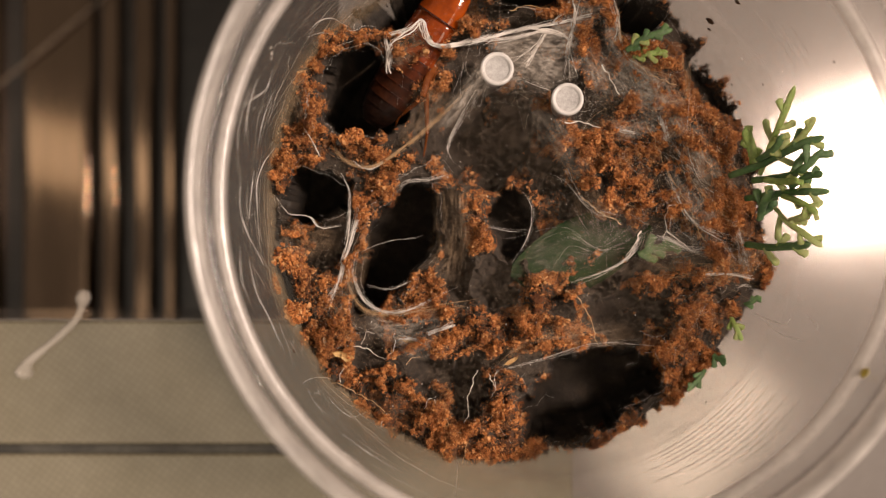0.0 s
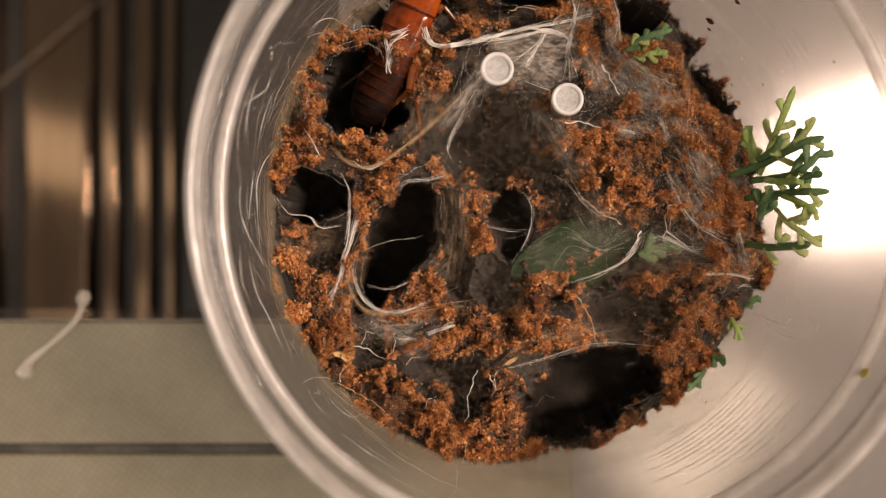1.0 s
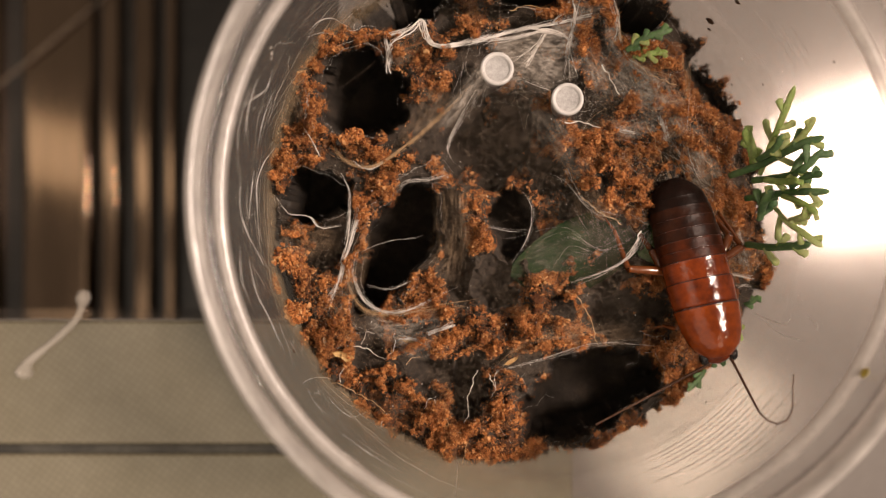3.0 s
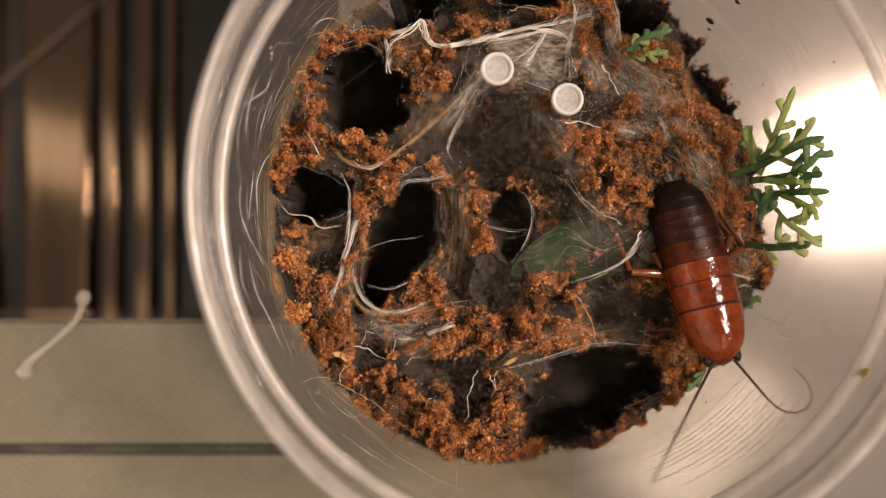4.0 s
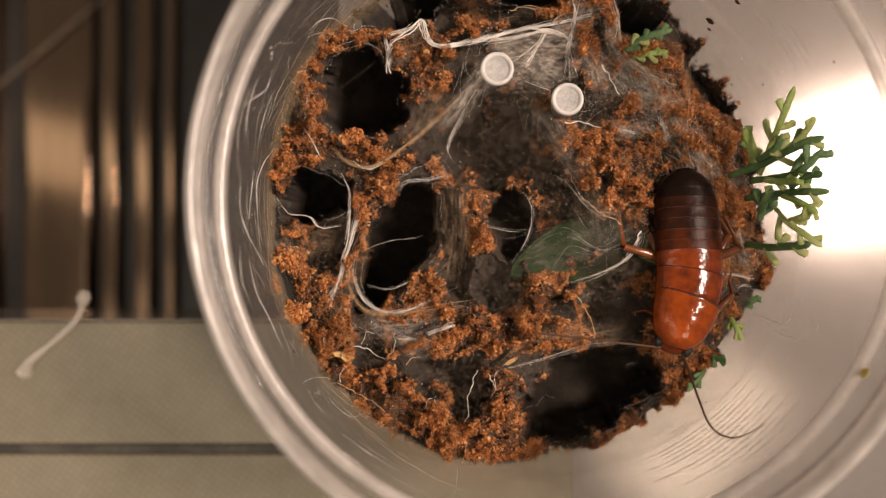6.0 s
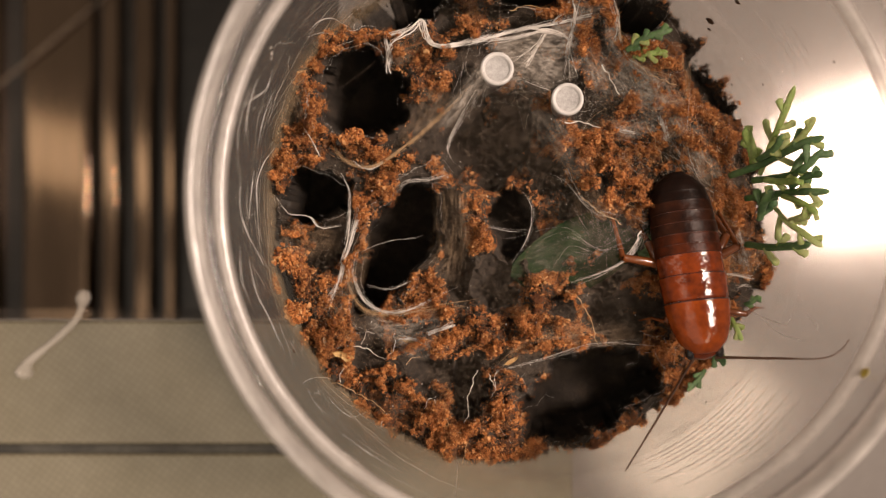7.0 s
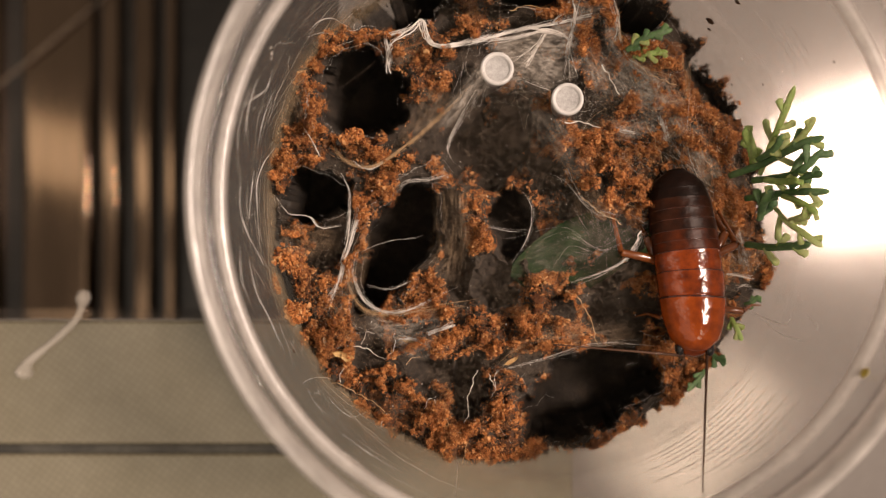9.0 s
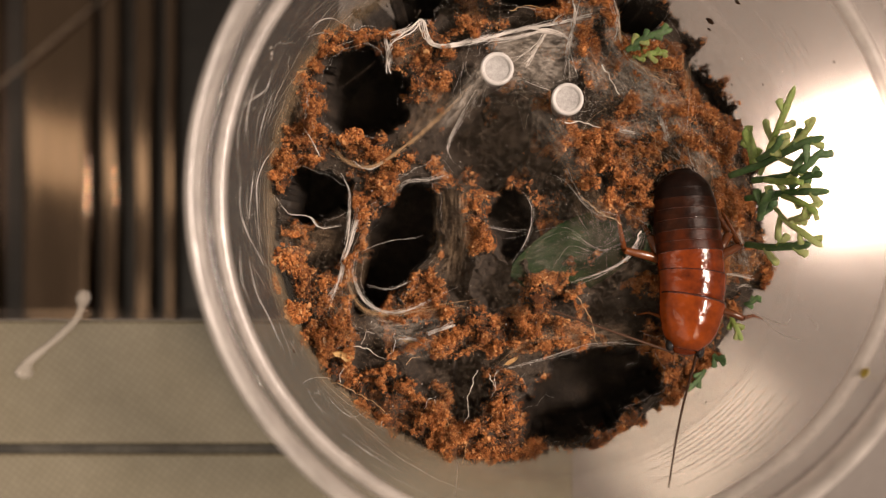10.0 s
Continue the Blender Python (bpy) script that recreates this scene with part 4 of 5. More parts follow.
silk_run(5, 2, 0.00005, W, (1190, 358), (1186, 390), (1182, 420))
silk_run(7, 3, 0.00005, W, (1162, 414), (1195, 430), (1228, 448))
silk_run(5, 2, 0.00005, W, (1225, 446), (1248, 436), (1268, 424))
silk_run(6, 5, 0.00004, W, (1300, 380), (1306, 430), (1312, 478))
silk_run(4, 2, 0.00004, W, (858, 398), (900, 408), (950, 410))
silk_run(12, 60, 0.000011, W, (925, 480), (1000, 420), (1070, 440), (1150, 385))
silk_run(10, 60, 0.000011, W, (1000, 290), (1045, 360), (1060, 430), (1040, 500))
silk_run(14, 30, 0.00002, W, (1140, 430), (1200, 440), (1270, 445), (1330, 450))
silk_run(14, 34, 0.00003, T_, (1120, 490), (1190, 485), (1270, 480), (1340, 470))
silk_run(16, 40, 0.00003, W, (1160, 190), (1200, 260), (1250, 330), (1310, 410))
silk_run(10, 4, 0.00007, W, (1296, 385), (1310, 420), (1316, 450), (1322, 485))


def rim_strands():
    """Silk drawn round the mouths of the burrows."""
    rng = np.random.RandomState(41)
    lines, radii = [], []
    for x, y, a, b, turn, _ in HOLES[:7]:
        c, s = math.cos(radians(turn)), math.sin(radians(turn))
        for k in range(14):
            n = 14
            t = rng.rand() * 2 * math.pi + np.linspace(0, 1, n) * rng.uniform(0.4, 2.0)
            q = 1.03 + 0.32 * rng.rand() ** 2 + np.linspace(0, 1, n) ** 2 * rng.randn() * 0.22
            u, v = np.cos(t) * q * a, np.sin(t) * q * b
            cx, cy = x + u * c + v * s, y - u * s + v * c
            wx = (fbm(cx / 30 + 3, cy / 30, 3) - 0.5) * 44
            wy = (fbm(cx / 30 + 50, cy / 30 + 9, 3) - 0.5) * 44
            cx, cy = cx - wx, cy - wy
            z = web_height(cx, cy) + 0.0004 + 0.0012 * rng.rand()
            lines.append(spots(cx, cy, z))
            radii.append(np.full(n, 0.000010 * (0.4 + 1.8 * rng.rand() ** 3)))
    return fast_mesh("rim_silk", *tubes(lines, radii, 3), SILK_WHITE)


part("rim_silk", rim_strands(), web, "silk drawn round the burrow mouths", "stuff")


def wall_strands():
    """Silk drawn up along the cup's wall."""
    rng = np.random.RandomState(5)
    lines, radii = [], []
    for k in range(130):
        a0 = radians(rng.uniform(128, 238))
        n = 12
        e = np.linspace(0, 1, n)
        a = a0 + e * rng.randn() * 0.25 + np.cumsum(rng.randn(n)) * 0.006
        z = rng.uniform(-0.002, 0.016) + np.cumsum(rng.randn(n)) * 0.0003 + e * rng.randn() * 0.006
        z = np.clip(z, -0.004, 0.0195)
        r = np.interp(z, [-0.006, 0.02], [0.0481, 0.0482]) - 0.0002
        # the chart's angle runs the other way round
        lines.append(np.stack([AX + r * np.cos(-a), AY + r * np.sin(-a), z], -1))
        radii.append(np.full(n, 0.000013 * (0.5 + rng.rand() ** 3 * 3)) * np.sin(np.pi * np.linspace(0.05, 0.95, n)))
    return fast_mesh("wall_silk", *tubes(lines, radii, 3), SILK_PALE)


part("wall_silk", wall_strands(), web, "silk strands stuck to the cup wall", "stuff")


def wall_thread(rad, *pts):
    """One silk thread stuck to the cup's wall, along chart points."""
    c = spline([(x, y, 0) for x, y in pts], 6 * len(pts))
    p = np.array([tuple(wall_point(x, y) * 1.0) for x, y, _ in c]) * (0.992, 0.992, 1) + (AX, AY, -h)
    k = len(web.children)
    r = rad * (0.5 + vnoise(np.arange(len(p)) * 0.5, np.full(len(p), k))) * np.sin(np.pi * np.linspace(0.06, 0.94, len(p)))
    part("wall_thread", fast_mesh("wall_thread", *tubes([p], [r], 5), SILK_WHITE), web, "white silk thread stuck to the cup wall")


wall_thread(0.00006, (478, 120), (468, 155), (446, 172), (424, 188))
wall_thread(0.00005, (450, 140), (436, 190), (428, 250))
wall_thread(0.00005, (478, 165), (462, 210), (450, 268))
wall_thread(0.00004, (440, 150), (420, 215), (414, 280))
wall_thread(0.00006, (422, 320), (420, 365), (432, 410), (450, 445), (464, 472))
wall_thread(0.00005, (446, 300), (440, 345), (436, 390))
wall_thread(0.00006, (482, 262), (462, 290), (450, 330), (452, 380))
wall_thread(0.00004, (464, 472), (520, 470), (548, 456))
wall_thread(0.00005, (436, 460), (450, 520), (470, 560), (498, 622))
wall_thread(0.00004, (412, 500), (430, 560), (446, 600))
wall_thread(0.00004, (420, 440), (424, 500), (440, 540))
wall_thread(0.00005, (545, 52), (560, 36), (585, 30), (610, 44))
wall_thread(0.00004, (540, 64), (565, 56), (600, 60))
wall_thread(0.00005, (1334, 556), (1360, 566), (1392, 576), (1402, 566))
wall_thread(0.00004, (1340, 552), (1380, 590), (1424, 606))
wall_thread(0.00004, (1430, 560), (1448, 575), (1452, 590))
wall_thread(0.00004, (530, 684), (546, 673), (572, 671), (604, 680))
wall_thread(0.00003, (575, 702), (592, 722), (618, 741), (640, 735), (656, 728))
wall_thread(0.00002, (540, 688), (552, 712), (572, 738))
wall_thread(0.00003, (560, 780), (600, 800), (650, 836))
wall_thread(0.00003, (600, 770), (650, 806), (700, 836))
wall_thread(0.00005, (806, 800), (808, 840), (804, 884))
wall_thread(0.00003, (1405, 155), (1412, 158), (1416, 154))


def film_material():
    """Soil-stained silk film, torn and patchy."""
    N = Nodes("wall_film")
    tr = N.n("ShaderNodeBsdfTransparent")
    mx = N.n("ShaderNodeMixShader")
    m = N.mix(1.0, N.ramp(N.noise(160, 5, 0.6), (0.28, 0.14), (0.64, 0.60)), N.ramp(N.noise(1200, 3), (0.3, 0.4), (0.7, 1.0)), "MULTIPLY")
    uv = N.n("ShaderNodeUVMap")
    sp = N.n("ShaderNodeSeparateXYZ")
    N.link(uv.outputs[0], sp.inputs[0])
    m = N.mix(1.0, m, N.ramp(sp.outputs[0], (0.0, 0.0), (0.18, 1.0), (0.85, 1.0), (1.0, 0.0)), "MULTIPLY")
    m = N.mix(1.0, m, N.ramp(sp.outputs[1], (0.0, 0.0), (0.3, 1.0), (0.6, 1.0), (1.0, 0.0)), "MULTIPLY")
    N.set(Base_Color=N.mix(N.noise(300, 3), (0.30, 0.21, 0.11), (0.50, 0.38, 0.23)), Roughness=0.6)
    N.link(m, mx.inputs[0])
    N.link(tr.outputs[0], mx.inputs[1])
    N.link(N.b.outputs[0], mx.inputs[2])
    N.link(mx.outputs[0], N.out.inputs[0])
    return N.m


def wall_film():
    """Film of silk drawn up the cup's wall beside the soil, its upper edge uneven."""
    a = np.radians(np.linspace(66, 262, 120))
    e = np.linspace(0, 1, 8)
    A, E = np.meshgrid(a, e, indexing="ij")
    top = 0.004 + 0.008 * vnoise(A * 6, A * 0 + 3) + 0.013 * (1 - smooth(radians(118), radians(155), A))
    low = -0.008 - 0.018 * (1 - smooth(radians(118), radians(150), A))
    z = low + (top - low) * E
    r = np.interp(z, [-0.0434, -0.004, 0.02], [0.0434, 0.0478, 0.0479]) - 0.0004
    v = np.stack([AX + r * np.cos(-A), AY + r * np.sin(-A), z], -1).reshape(-1, 3)
    i, k = np.arange(119)[:, None], np.arange(7)[None]
    F = np.stack([i * 8 + k, i * 8 + k + 1, (i + 1) * 8 + k + 1, (i + 1) * 8 + k], -1).reshape(-1, 4)
    me = fast_mesh("wall_film", v, F, film_material())
    g = np.stack([(A - a[0]) / (a[-1] - a[0]), E], -1).reshape(-1, 2)
    idx = np.zeros(len(me.loops), np.int32)
    me.loops.foreach_get("vertex_index", idx)
    me.uv_layers.new(name="UVMap").data.foreach_set("uv", g[idx].astype(np.float32).ravel())
    return me


part("wall_film", wall_film(), web, "tan soil-stained silk film on the cup wall")


# ---- two milky tubes ----
def milky_material():
    N = Nodes("milky_plastic")
    f = N.noise(700, 4)
    N.set(Base_Color=N.mix(N.ramp(f, (0.3, 0.0), (0.7, 1.0)), (0.46, 0.45, 0.44), (0.60, 0.58, 0.56)), Roughness=0.4,
          Subsurface_Weight=0.3, Subsurface_Radius=(0.002, 0.002, 0.002))
    return N.m


MILKY = milky_material()


def milky_tube(cx, cy, r, label):
    z = float(strand_height(np.array([cx]), np.array([cy]))[0]) - 0.004
    top = 0.0012
    t = thing("plastic_tube", label, "plastic tube", "milky tubes in the soil", at=spot(cx, cy, top) - Vector((0, 0, top - z)))
    H = top - z
    part("tube_wall", mesh_of("tube_wall", *lathe([(r * 0.60, 0), (r, H - 0.0006), (r * 0.96, H - 0.0001), (r * 0.86, H), (r * 0.74, H - 0.0002),
                                                   (r * 0.66, H - 0.0007), (r * 0.50, 0)], 40, True), MILKY), t)
    v, f = lathe([(0.00001, H - 0.0006), (r * 0.35, H - 0.0006), (r * 0.72, H - 0.0004)], 32)
    part("membrane", mesh_of("membrane", v, f, FILM), t, "thin greyish film inside the tube")


FILM = mat_two("grey_film", (0.34, 0.33, 0.32), (0.50, 0.49, 0.48), 900, 0.5, 0.4, 0.0003)
milky_tube(880, 121, 0.0030, "short milky white plastic tube, wrapped in silk, standing in the soil")
milky_tube(1005, 175, 0.0029, "short milky white plastic tube standing in webbed soil")


FUZZ = ((1240, 300, 120, 150, 20, 1), (1170, 150, 90, 90, 0, 1), (1310, 440, 70, 80, 0, 1), (1250, 590, 60, 90, 0, 1), (620, 560, 60, 50, 0, 1), (1120, 200, 70, 90, 0, 1))
part("loose_silk", loose_strands(800, 51, False, 15, 90, 0.000010, 0.0, FUZZ, SILK_TAN), web, "tan fuzzy silk on the soil", "stuff")
NET = ((960, 90, 100, 90, 0, 1), (1060, 170, 60, 60, 0, 1), (1180, 420, 70, 50, 0, 1))
part("loose_silk", loose_strands(520, 54, False, 30, 150, 0.000009, 0.0, NET, SILK_PALE), web, "fine white silk net beside the tubes", "stuff")
TUBES = ((880, 121, 56, 52, 0, 1), (1005, 175, 50, 48, 0, 1), (840, 160, 50, 30, 45, 1))
part("loose_silk", loose_strands(420, 53, False, 14, 80, 0.000012, 0.0, TUBES, SILK_WHITE), web, "white fuzzy silk round the plastic tubes", "stuff")
part("loose_silk", loose_strands(450, 52, False, 12, 60, 0.000010, 0.0, FUZZ, SILK_WHITE), web, "white fuzzy silk on the soil", "stuff")


def silk_specks():
    """Tiny pale droplets and frass on the silk."""
    rng = np.random.RandomState(77)
    th, q = rng.rand(900) * 2 * math.pi, np.sqrt(rng.rand(900)) * 400
    cx, cy = MX + np.cos(th) * q, MY + np.sin(th) * q
    hole, _ = inside(HOLES, cx, cy, 0.1, 44)
    cx, cy = cx[hole < 0.1], cy[hole < 0.1]
    z = strand_height(cx, cy) + 0.0008
    return grains("specks", spots(cx, cy, z), 0.00003 + 0.00007 * rng.rand(len(cx)) ** 4, SILK_WHITE, rng)


part("specks", silk_specks(), web, "tiny pale specks on the silk", "stuff")


# ---- rootlets ----
ROOT_PALE = silk_material("rootlet_pale", (0.80, 0.74, 0.66), 0.92)
ROOT_TAN = silk_material("rootlet_tan", (0.58, 0.36, 0.17), 0.95)


ROOTS = []


def rootlet(rad, material, *pts):
    """A thin kinked rootlet lying on the crumbs."""
    rng = np.random.RandomState(300 + len(ROOTS))
    p = np.array(pts, float)
    d = np.r_[0, np.cumsum(np.hypot(*np.diff(p, axis=0).T))]
    n = max(10, int(d[-1] / 4))
    s = np.linspace(0, d[-1], n)
    c = np.stack([np.interp(s, d, p[:, 0]), np.interp(s, d, p[:, 1])], -1)
    k = rng.randn(n, 2) * 1.7
    k[1:-1] = (k[:-2] + 2 * k[1:-1] + k[2:]) / 3
    c = c + k
    z = strand_height(c[:, 0], c[:, 1])
    for _ in range(12):
        z[1:-1] = np.maximum(z[1:-1], (z[:-2] + z[2:]) / 2)
    r = rad * 0.8 * (0.6 + 0.8 * rng.rand(n)) * np.linspace(1.15, 0.6, n)
    me = fast_mesh("rootlet", *tubes([spots(c[:, 0], c[:, 1], z + 0.0011)], [r], 6), material)
    ROOTS.append(me)
    thing("rootlet", "thin kinked pale rootlet lying over the crumbs" if material is ROOT_PALE else "thin tan rootlet lying over the crumbs",
          "rootlet", "rootlets on the soil", me=me)


rootlet(0.000075, ROOT_PALE, (613, 614), (637, 611), (660, 626), (682, 636), (693, 625), (698, 592))
rootlet(0.00006, ROOT_PALE, (637, 611), (643, 598), (652, 584), (662, 592))
rootlet(0.00008, ROOT_PALE, (843, 655), (838, 672), (836, 692), (826, 705), (831, 730), (822, 750))
rootlet(0.00006, ROOT_PALE, (752, 722), (757, 709), (769, 705), (774, 717))
rootlet(0.00007, ROOT_TAN, (790, 738), (794, 756), (812, 764), (826, 771), (824, 800), (816, 842), (806, 884))
rootlet(0.00007, ROOT_PALE, (842, 742), (836, 762), (820, 766))
rootlet(0.00008, ROOT_TAN, (552, 670), (602, 680), (640, 702), (682, 728))
rootlet(0.00006, ROOT_PALE, (604, 680), (603, 662), (610, 646))
rootlet(0.00005, ROOT_TAN, (580, 712), (596, 730), (618, 741), (656, 726))
rootlet(0.00006, ROOT_PALE, (684, 730), (676, 748), (671, 764))
rootlet(0.00006, ROOT_TAN, (718, 644), (732, 632), (747, 630))
rootlet(0.00011, ROOT_TAN, (1033, 352), (1056, 372), (1078, 384), (1102, 396))
rootlet(0.00009, ROOT_PALE, (1000, 219), (1024, 216), (1042, 222), (1060, 226))
rootlet(0.00015, ROOT_PALE, (1065, 117), (1076, 134), (1088, 148), (1098, 164))
rootlet(0.00007, ROOT_TAN, (1142, 215), (1158, 245), (1172, 280), (1186, 318), (1194, 356))
rootlet(0.00009, ROOT_TAN, (1172, 290), (1200, 335), (1226, 378), (1236, 410), (1250, 430))
rootlet(0.00006, ROOT_PALE, (1196, 362), (1182, 366), (1178, 392), (1176, 424))
rootlet(0.00010, ROOT_PALE, (1178, 410), (1204, 428), (1228, 446))
rootlet(0.00012, ROOT_PALE, (1138, 408), (1126, 430), (1108, 452))
rootlet(0.00008, ROOT_TAN, (1000, 515), (1020, 524), (1038, 548), (1050, 580), (1056, 612))
rootlet(0.00007, ROOT_PALE, (866, 660), (872, 672), (880, 688))
rootlet(0.00006, ROOT_PALE, (882, 655), (876, 672), (880, 692), (868, 704))
rootlet(0.00005, ROOT_TAN, (1210, 95), (1208, 120), (1216, 138), (1214, 158))
rootlet(0.00012, ROOT_TAN, (1090, 10), (1096, 40), (1094, 72), (1112, 100), (1150, 132), (1198, 152))
rootlet(0.00007, ROOT_TAN, (1270, 265), (1290, 288), (1316, 310), (1336, 345))
rootlet(0.00007, ROOT_TAN, (900, 20), (930, 8), (965, 14), (1000, 30))
rootlet(0.00012, ROOT_PALE, (690, 130), (686, 105), (696, 78))
rootlet(0.00013, ROOT_PALE, (738, 36), (748, 62), (762, 78), (790, 82))


# ---- green sprigs and leaf ----
def leaf_material(name, c1, c2, spec=0.4):
    N = Nodes(name)
    f = N.noise(260, 4)
    g = N.noise(1600, 2)
    col = N.mix(N.ramp(f, (0.35, 0.0), (0.65, 1.0)), c1, c2)
    col = N.mix(0.5, col, N.ramp(g, (0.35, 0.55), (0.65, 1.0)), "MULTIPLY")
    N.set(Base_Color=col, Roughness=0.55, Specular_IOR_Level=spec, Subsurface_Weight=0.4, Subsurface_Radius=(0.0004, 0.0009, 0.0002))
    N.bump(g, 0.35, 0.0002)
    return N.m


GREEN = leaf_material("scale_leaf_green", (0.07, 0.15, 0.055), (0.13, 0.22, 0.085))
LIGHT = leaf_material("scale_leaf_light", (0.30, 0.36, 0.11), (0.42, 0.47, 0.19))
PALE = leaf_material("scale_leaf_pale", (0.24, 0.34, 0.08), (0.36, 0.46, 0.15))


def shoot(pts, w, scales):
    """A flat shoot with a rounded end, notched by its overlapping scales. pts: chart x, y and height in mm."""
    p = np.array([tuple(spot(x, y, z * 1e-3)) for x, y, z in pts])
    n = 5 * scales + 3
    c = spline(p, n)
    t = np.gradient(c, axis=0)
    t /= np.linalg.norm(t, axis=1)[:, None]
    up = np.array([0, 0, 1.0])
    a = np.cross(t, up)
    a /= np.linalg.norm(a, axis=1)[:, None]
    b = np.cross(a, t)
    e = np.linspace(0, 1, n)
    ph = (e * scales) % 1
    r = 0.9 * w * (0.86 + 0.17 * np.sin(ph * math.pi) ** 0.7) * np.sqrt(np.clip(1 - ((e - 0.82) / 0.185).clip(0) ** 2, 0.02, 1)) * (0.8 + 0.25 * e)
    m = 8
    ang = np.arange(m) * 2 * math.pi / m
    ring = c[:, None] + r[:, None, None] * (np.cos(ang)[None, :, None] * a[:, None] + 0.42 * np.sin(ang)[None, :, None] * b[:, None])
    F = [(i * m + k, i * m + (k + 1) % m, (i + 1) * m + (k + 1) % m, (i + 1) * m + k) for i in range(n - 1) for k in range(m)]
    F += [tuple(range(m))[::-1], tuple(range((n - 1) * m, n * m))]
    return [tuple(v) for v in ring.reshape(-1, 3)], F


def branchlet(parent, pts, side, w, material, seed, start=0.25, every=0.17, length=30, tip_light=True):
    """A main shoot, and side shoots by turns on either hand, each a part of the sprig."""
    rng = random.Random(seed)
    part("branchlet", mesh_of("branchlet", *shoot(pts, w, 7), material), parent)
    q = spline(pts, 60)
    e, flip = start, 1
    while e < 0.93:
        i = int(e * 59)
        x, y, z = q[i]
        tx, ty = q[min(59, i + 2)][:2] - q[max(0, i - 2)][:2]
        a = math.atan2(ty, tx) + flip * radians(rng.uniform(38, 58))
        L = length * rng.uniform(0.7, 1.25) * (1.1 - 0.5 * e)
        if side == 0 or side == flip:
            ends = ((x, y, z), (x + 0.5 * L * math.cos(a), y + 0.5 * L * math.sin(a), z + 0.2),
                    (x + L * math.cos(a - flip * 0.10), y + L * math.sin(a - flip * 0.10), z + 0.4))
            part("side_shoot", mesh_of("side_shoot", *shoot(ends, w * rng.uniform(0.85, 1.05), 3), LIGHT if tip_light and rng.random() < 0.6 else material), parent)
        e += every * rng.uniform(0.8, 1.2)
        flip = -flip


sprig = thing("conifer_sprig", "fresh green scale-leaved conifer sprig lying against the cup wall", "plant sprig")
branchlet(sprig, ((1345, 310, -2), (1362, 262, 2), (1382, 215, 6), (1407, 152, 9)), 0, 0.00072, PALE, 1, 0.25, 0.19, 44)
branchlet(sprig, ((1290, 312, -5), (1350, 290, 0), (1405, 262, 5), (1460, 242, 8)), 0, 0.00085, GREEN, 2, 0.5, 0.17, 46)
branchlet(sprig, ((1318, 352, -5), (1380, 342, 1), (1425, 340, 6), (1470, 339, 8.5)), 0, 0.00078, GREEN, 3, 0.4, 0.18, 46)
branchlet(sprig, ((1330, 320, -3), (1390, 312, 2), (1420, 300, 6), (1458, 264, 8)), 0, 0.00082, GREEN, 4, 0.3, 0.18, 44)
branchlet(sprig, ((1372, 368, 0), (1392, 392, 4), (1420, 412, 7), (1456, 438, 8)), 0, 0.00070, LIGHT, 5, 0.2, 0.2, 42)
branchlet(sprig, ((1318, 432, -5), (1360, 438, 0), (1400, 436, 4), (1436, 432, 6)), 0, 0.00082, GREEN, 6, 0.3, 0.22, 36)
branchlet(sprig, ((1335, 300, -4), (1330, 262, -1), (1318, 228, 1)), 0, 0.0011, PALE, 7, 0.3, 0.3, 26, False)
branchlet(sprig, ((1345, 390, -4), (1352, 360, -1), (1366, 335, 1)), 0, 0.0010, GREEN, 8, 0.2, 0.25, 30)
for k, pts in enumerate((((1392, 266, 4), (1424, 236, 6.5), (1442, 206, 8)), ((1398, 332, 3), (1430, 312, 6), (1458, 308, 8)),
                         ((1384, 346, 2), (1420, 360, 6), (1448, 380, 8)), ((1390, 394, 3), (1415, 386, 6), (1436, 380, 7)),
                         ((1340, 285, 0), (1372, 262, 4), (1385, 238, 6)), ((1352, 318, 0), (1385, 322, 3), (1412, 318, 6)))):
    branchlet(sprig, pts, 0, 0.00075, (LIGHT, GREEN, PALE)[k % 3], 40 + k, 0.35, 0.3, 24)
for k, pts in enumerate((((1294, 562, -9), (1302, 578, -7), (1313, 604, -6)), ((1248, 655, -11), (1236, 672, -10), (1216, 692, -9)),
                         ((1318, 540, -8), (1330, 535, -7), (1345, 524, -6)), ((1262, 628, -11), (1272, 636, -10), (1286, 640, -9)))):
    s = thing("conifer_sprig", "small green conifer sprig poking out of the webbed soil", "plant sprig", "small sprigs")
    branchlet(s, pts, 0, 0.00062, PALE if k == 0 else GREEN, 20 + k, 0.2, 0.28, 17, k == 0)
s = thing("conifer_sprig", "small green conifer sprig on the soil beside a dark hole", "plant sprig", "small sprigs")
branchlet(s, ((1108, 90, 0), (1140, 68, 1.5), (1190, 52, 2)), 0, 0.0007, GREEN, 31, 0.1, 0.15, 26)
branchlet(s, ((1120, 100, 0), (1150, 95, 1.0), (1182, 92, 0.5)), 0, 0.0006, PALE, 32, 0.1, 0.18, 22)
s = thing("conifer_sprig", "small green conifer sprig half buried under silk", "plant sprig", "small sprigs")
branchlet(s, ((1130, 452, -4), (1160, 440, -3.5), (1200, 436, -3.5)), 0, 0.0009, GREEN, 33, 0.1, 0.2, 28, False)
s = thing("conifer_sprig", "small green conifer sprig half buried under silk", "plant sprig", "small sprigs")
branchlet(s, ((1135, 350, -5), (1160, 356, -4.5), (1190, 352, -4.5)), 0, 0.0008, GREEN, 34, 0.1, 0.25, 26)


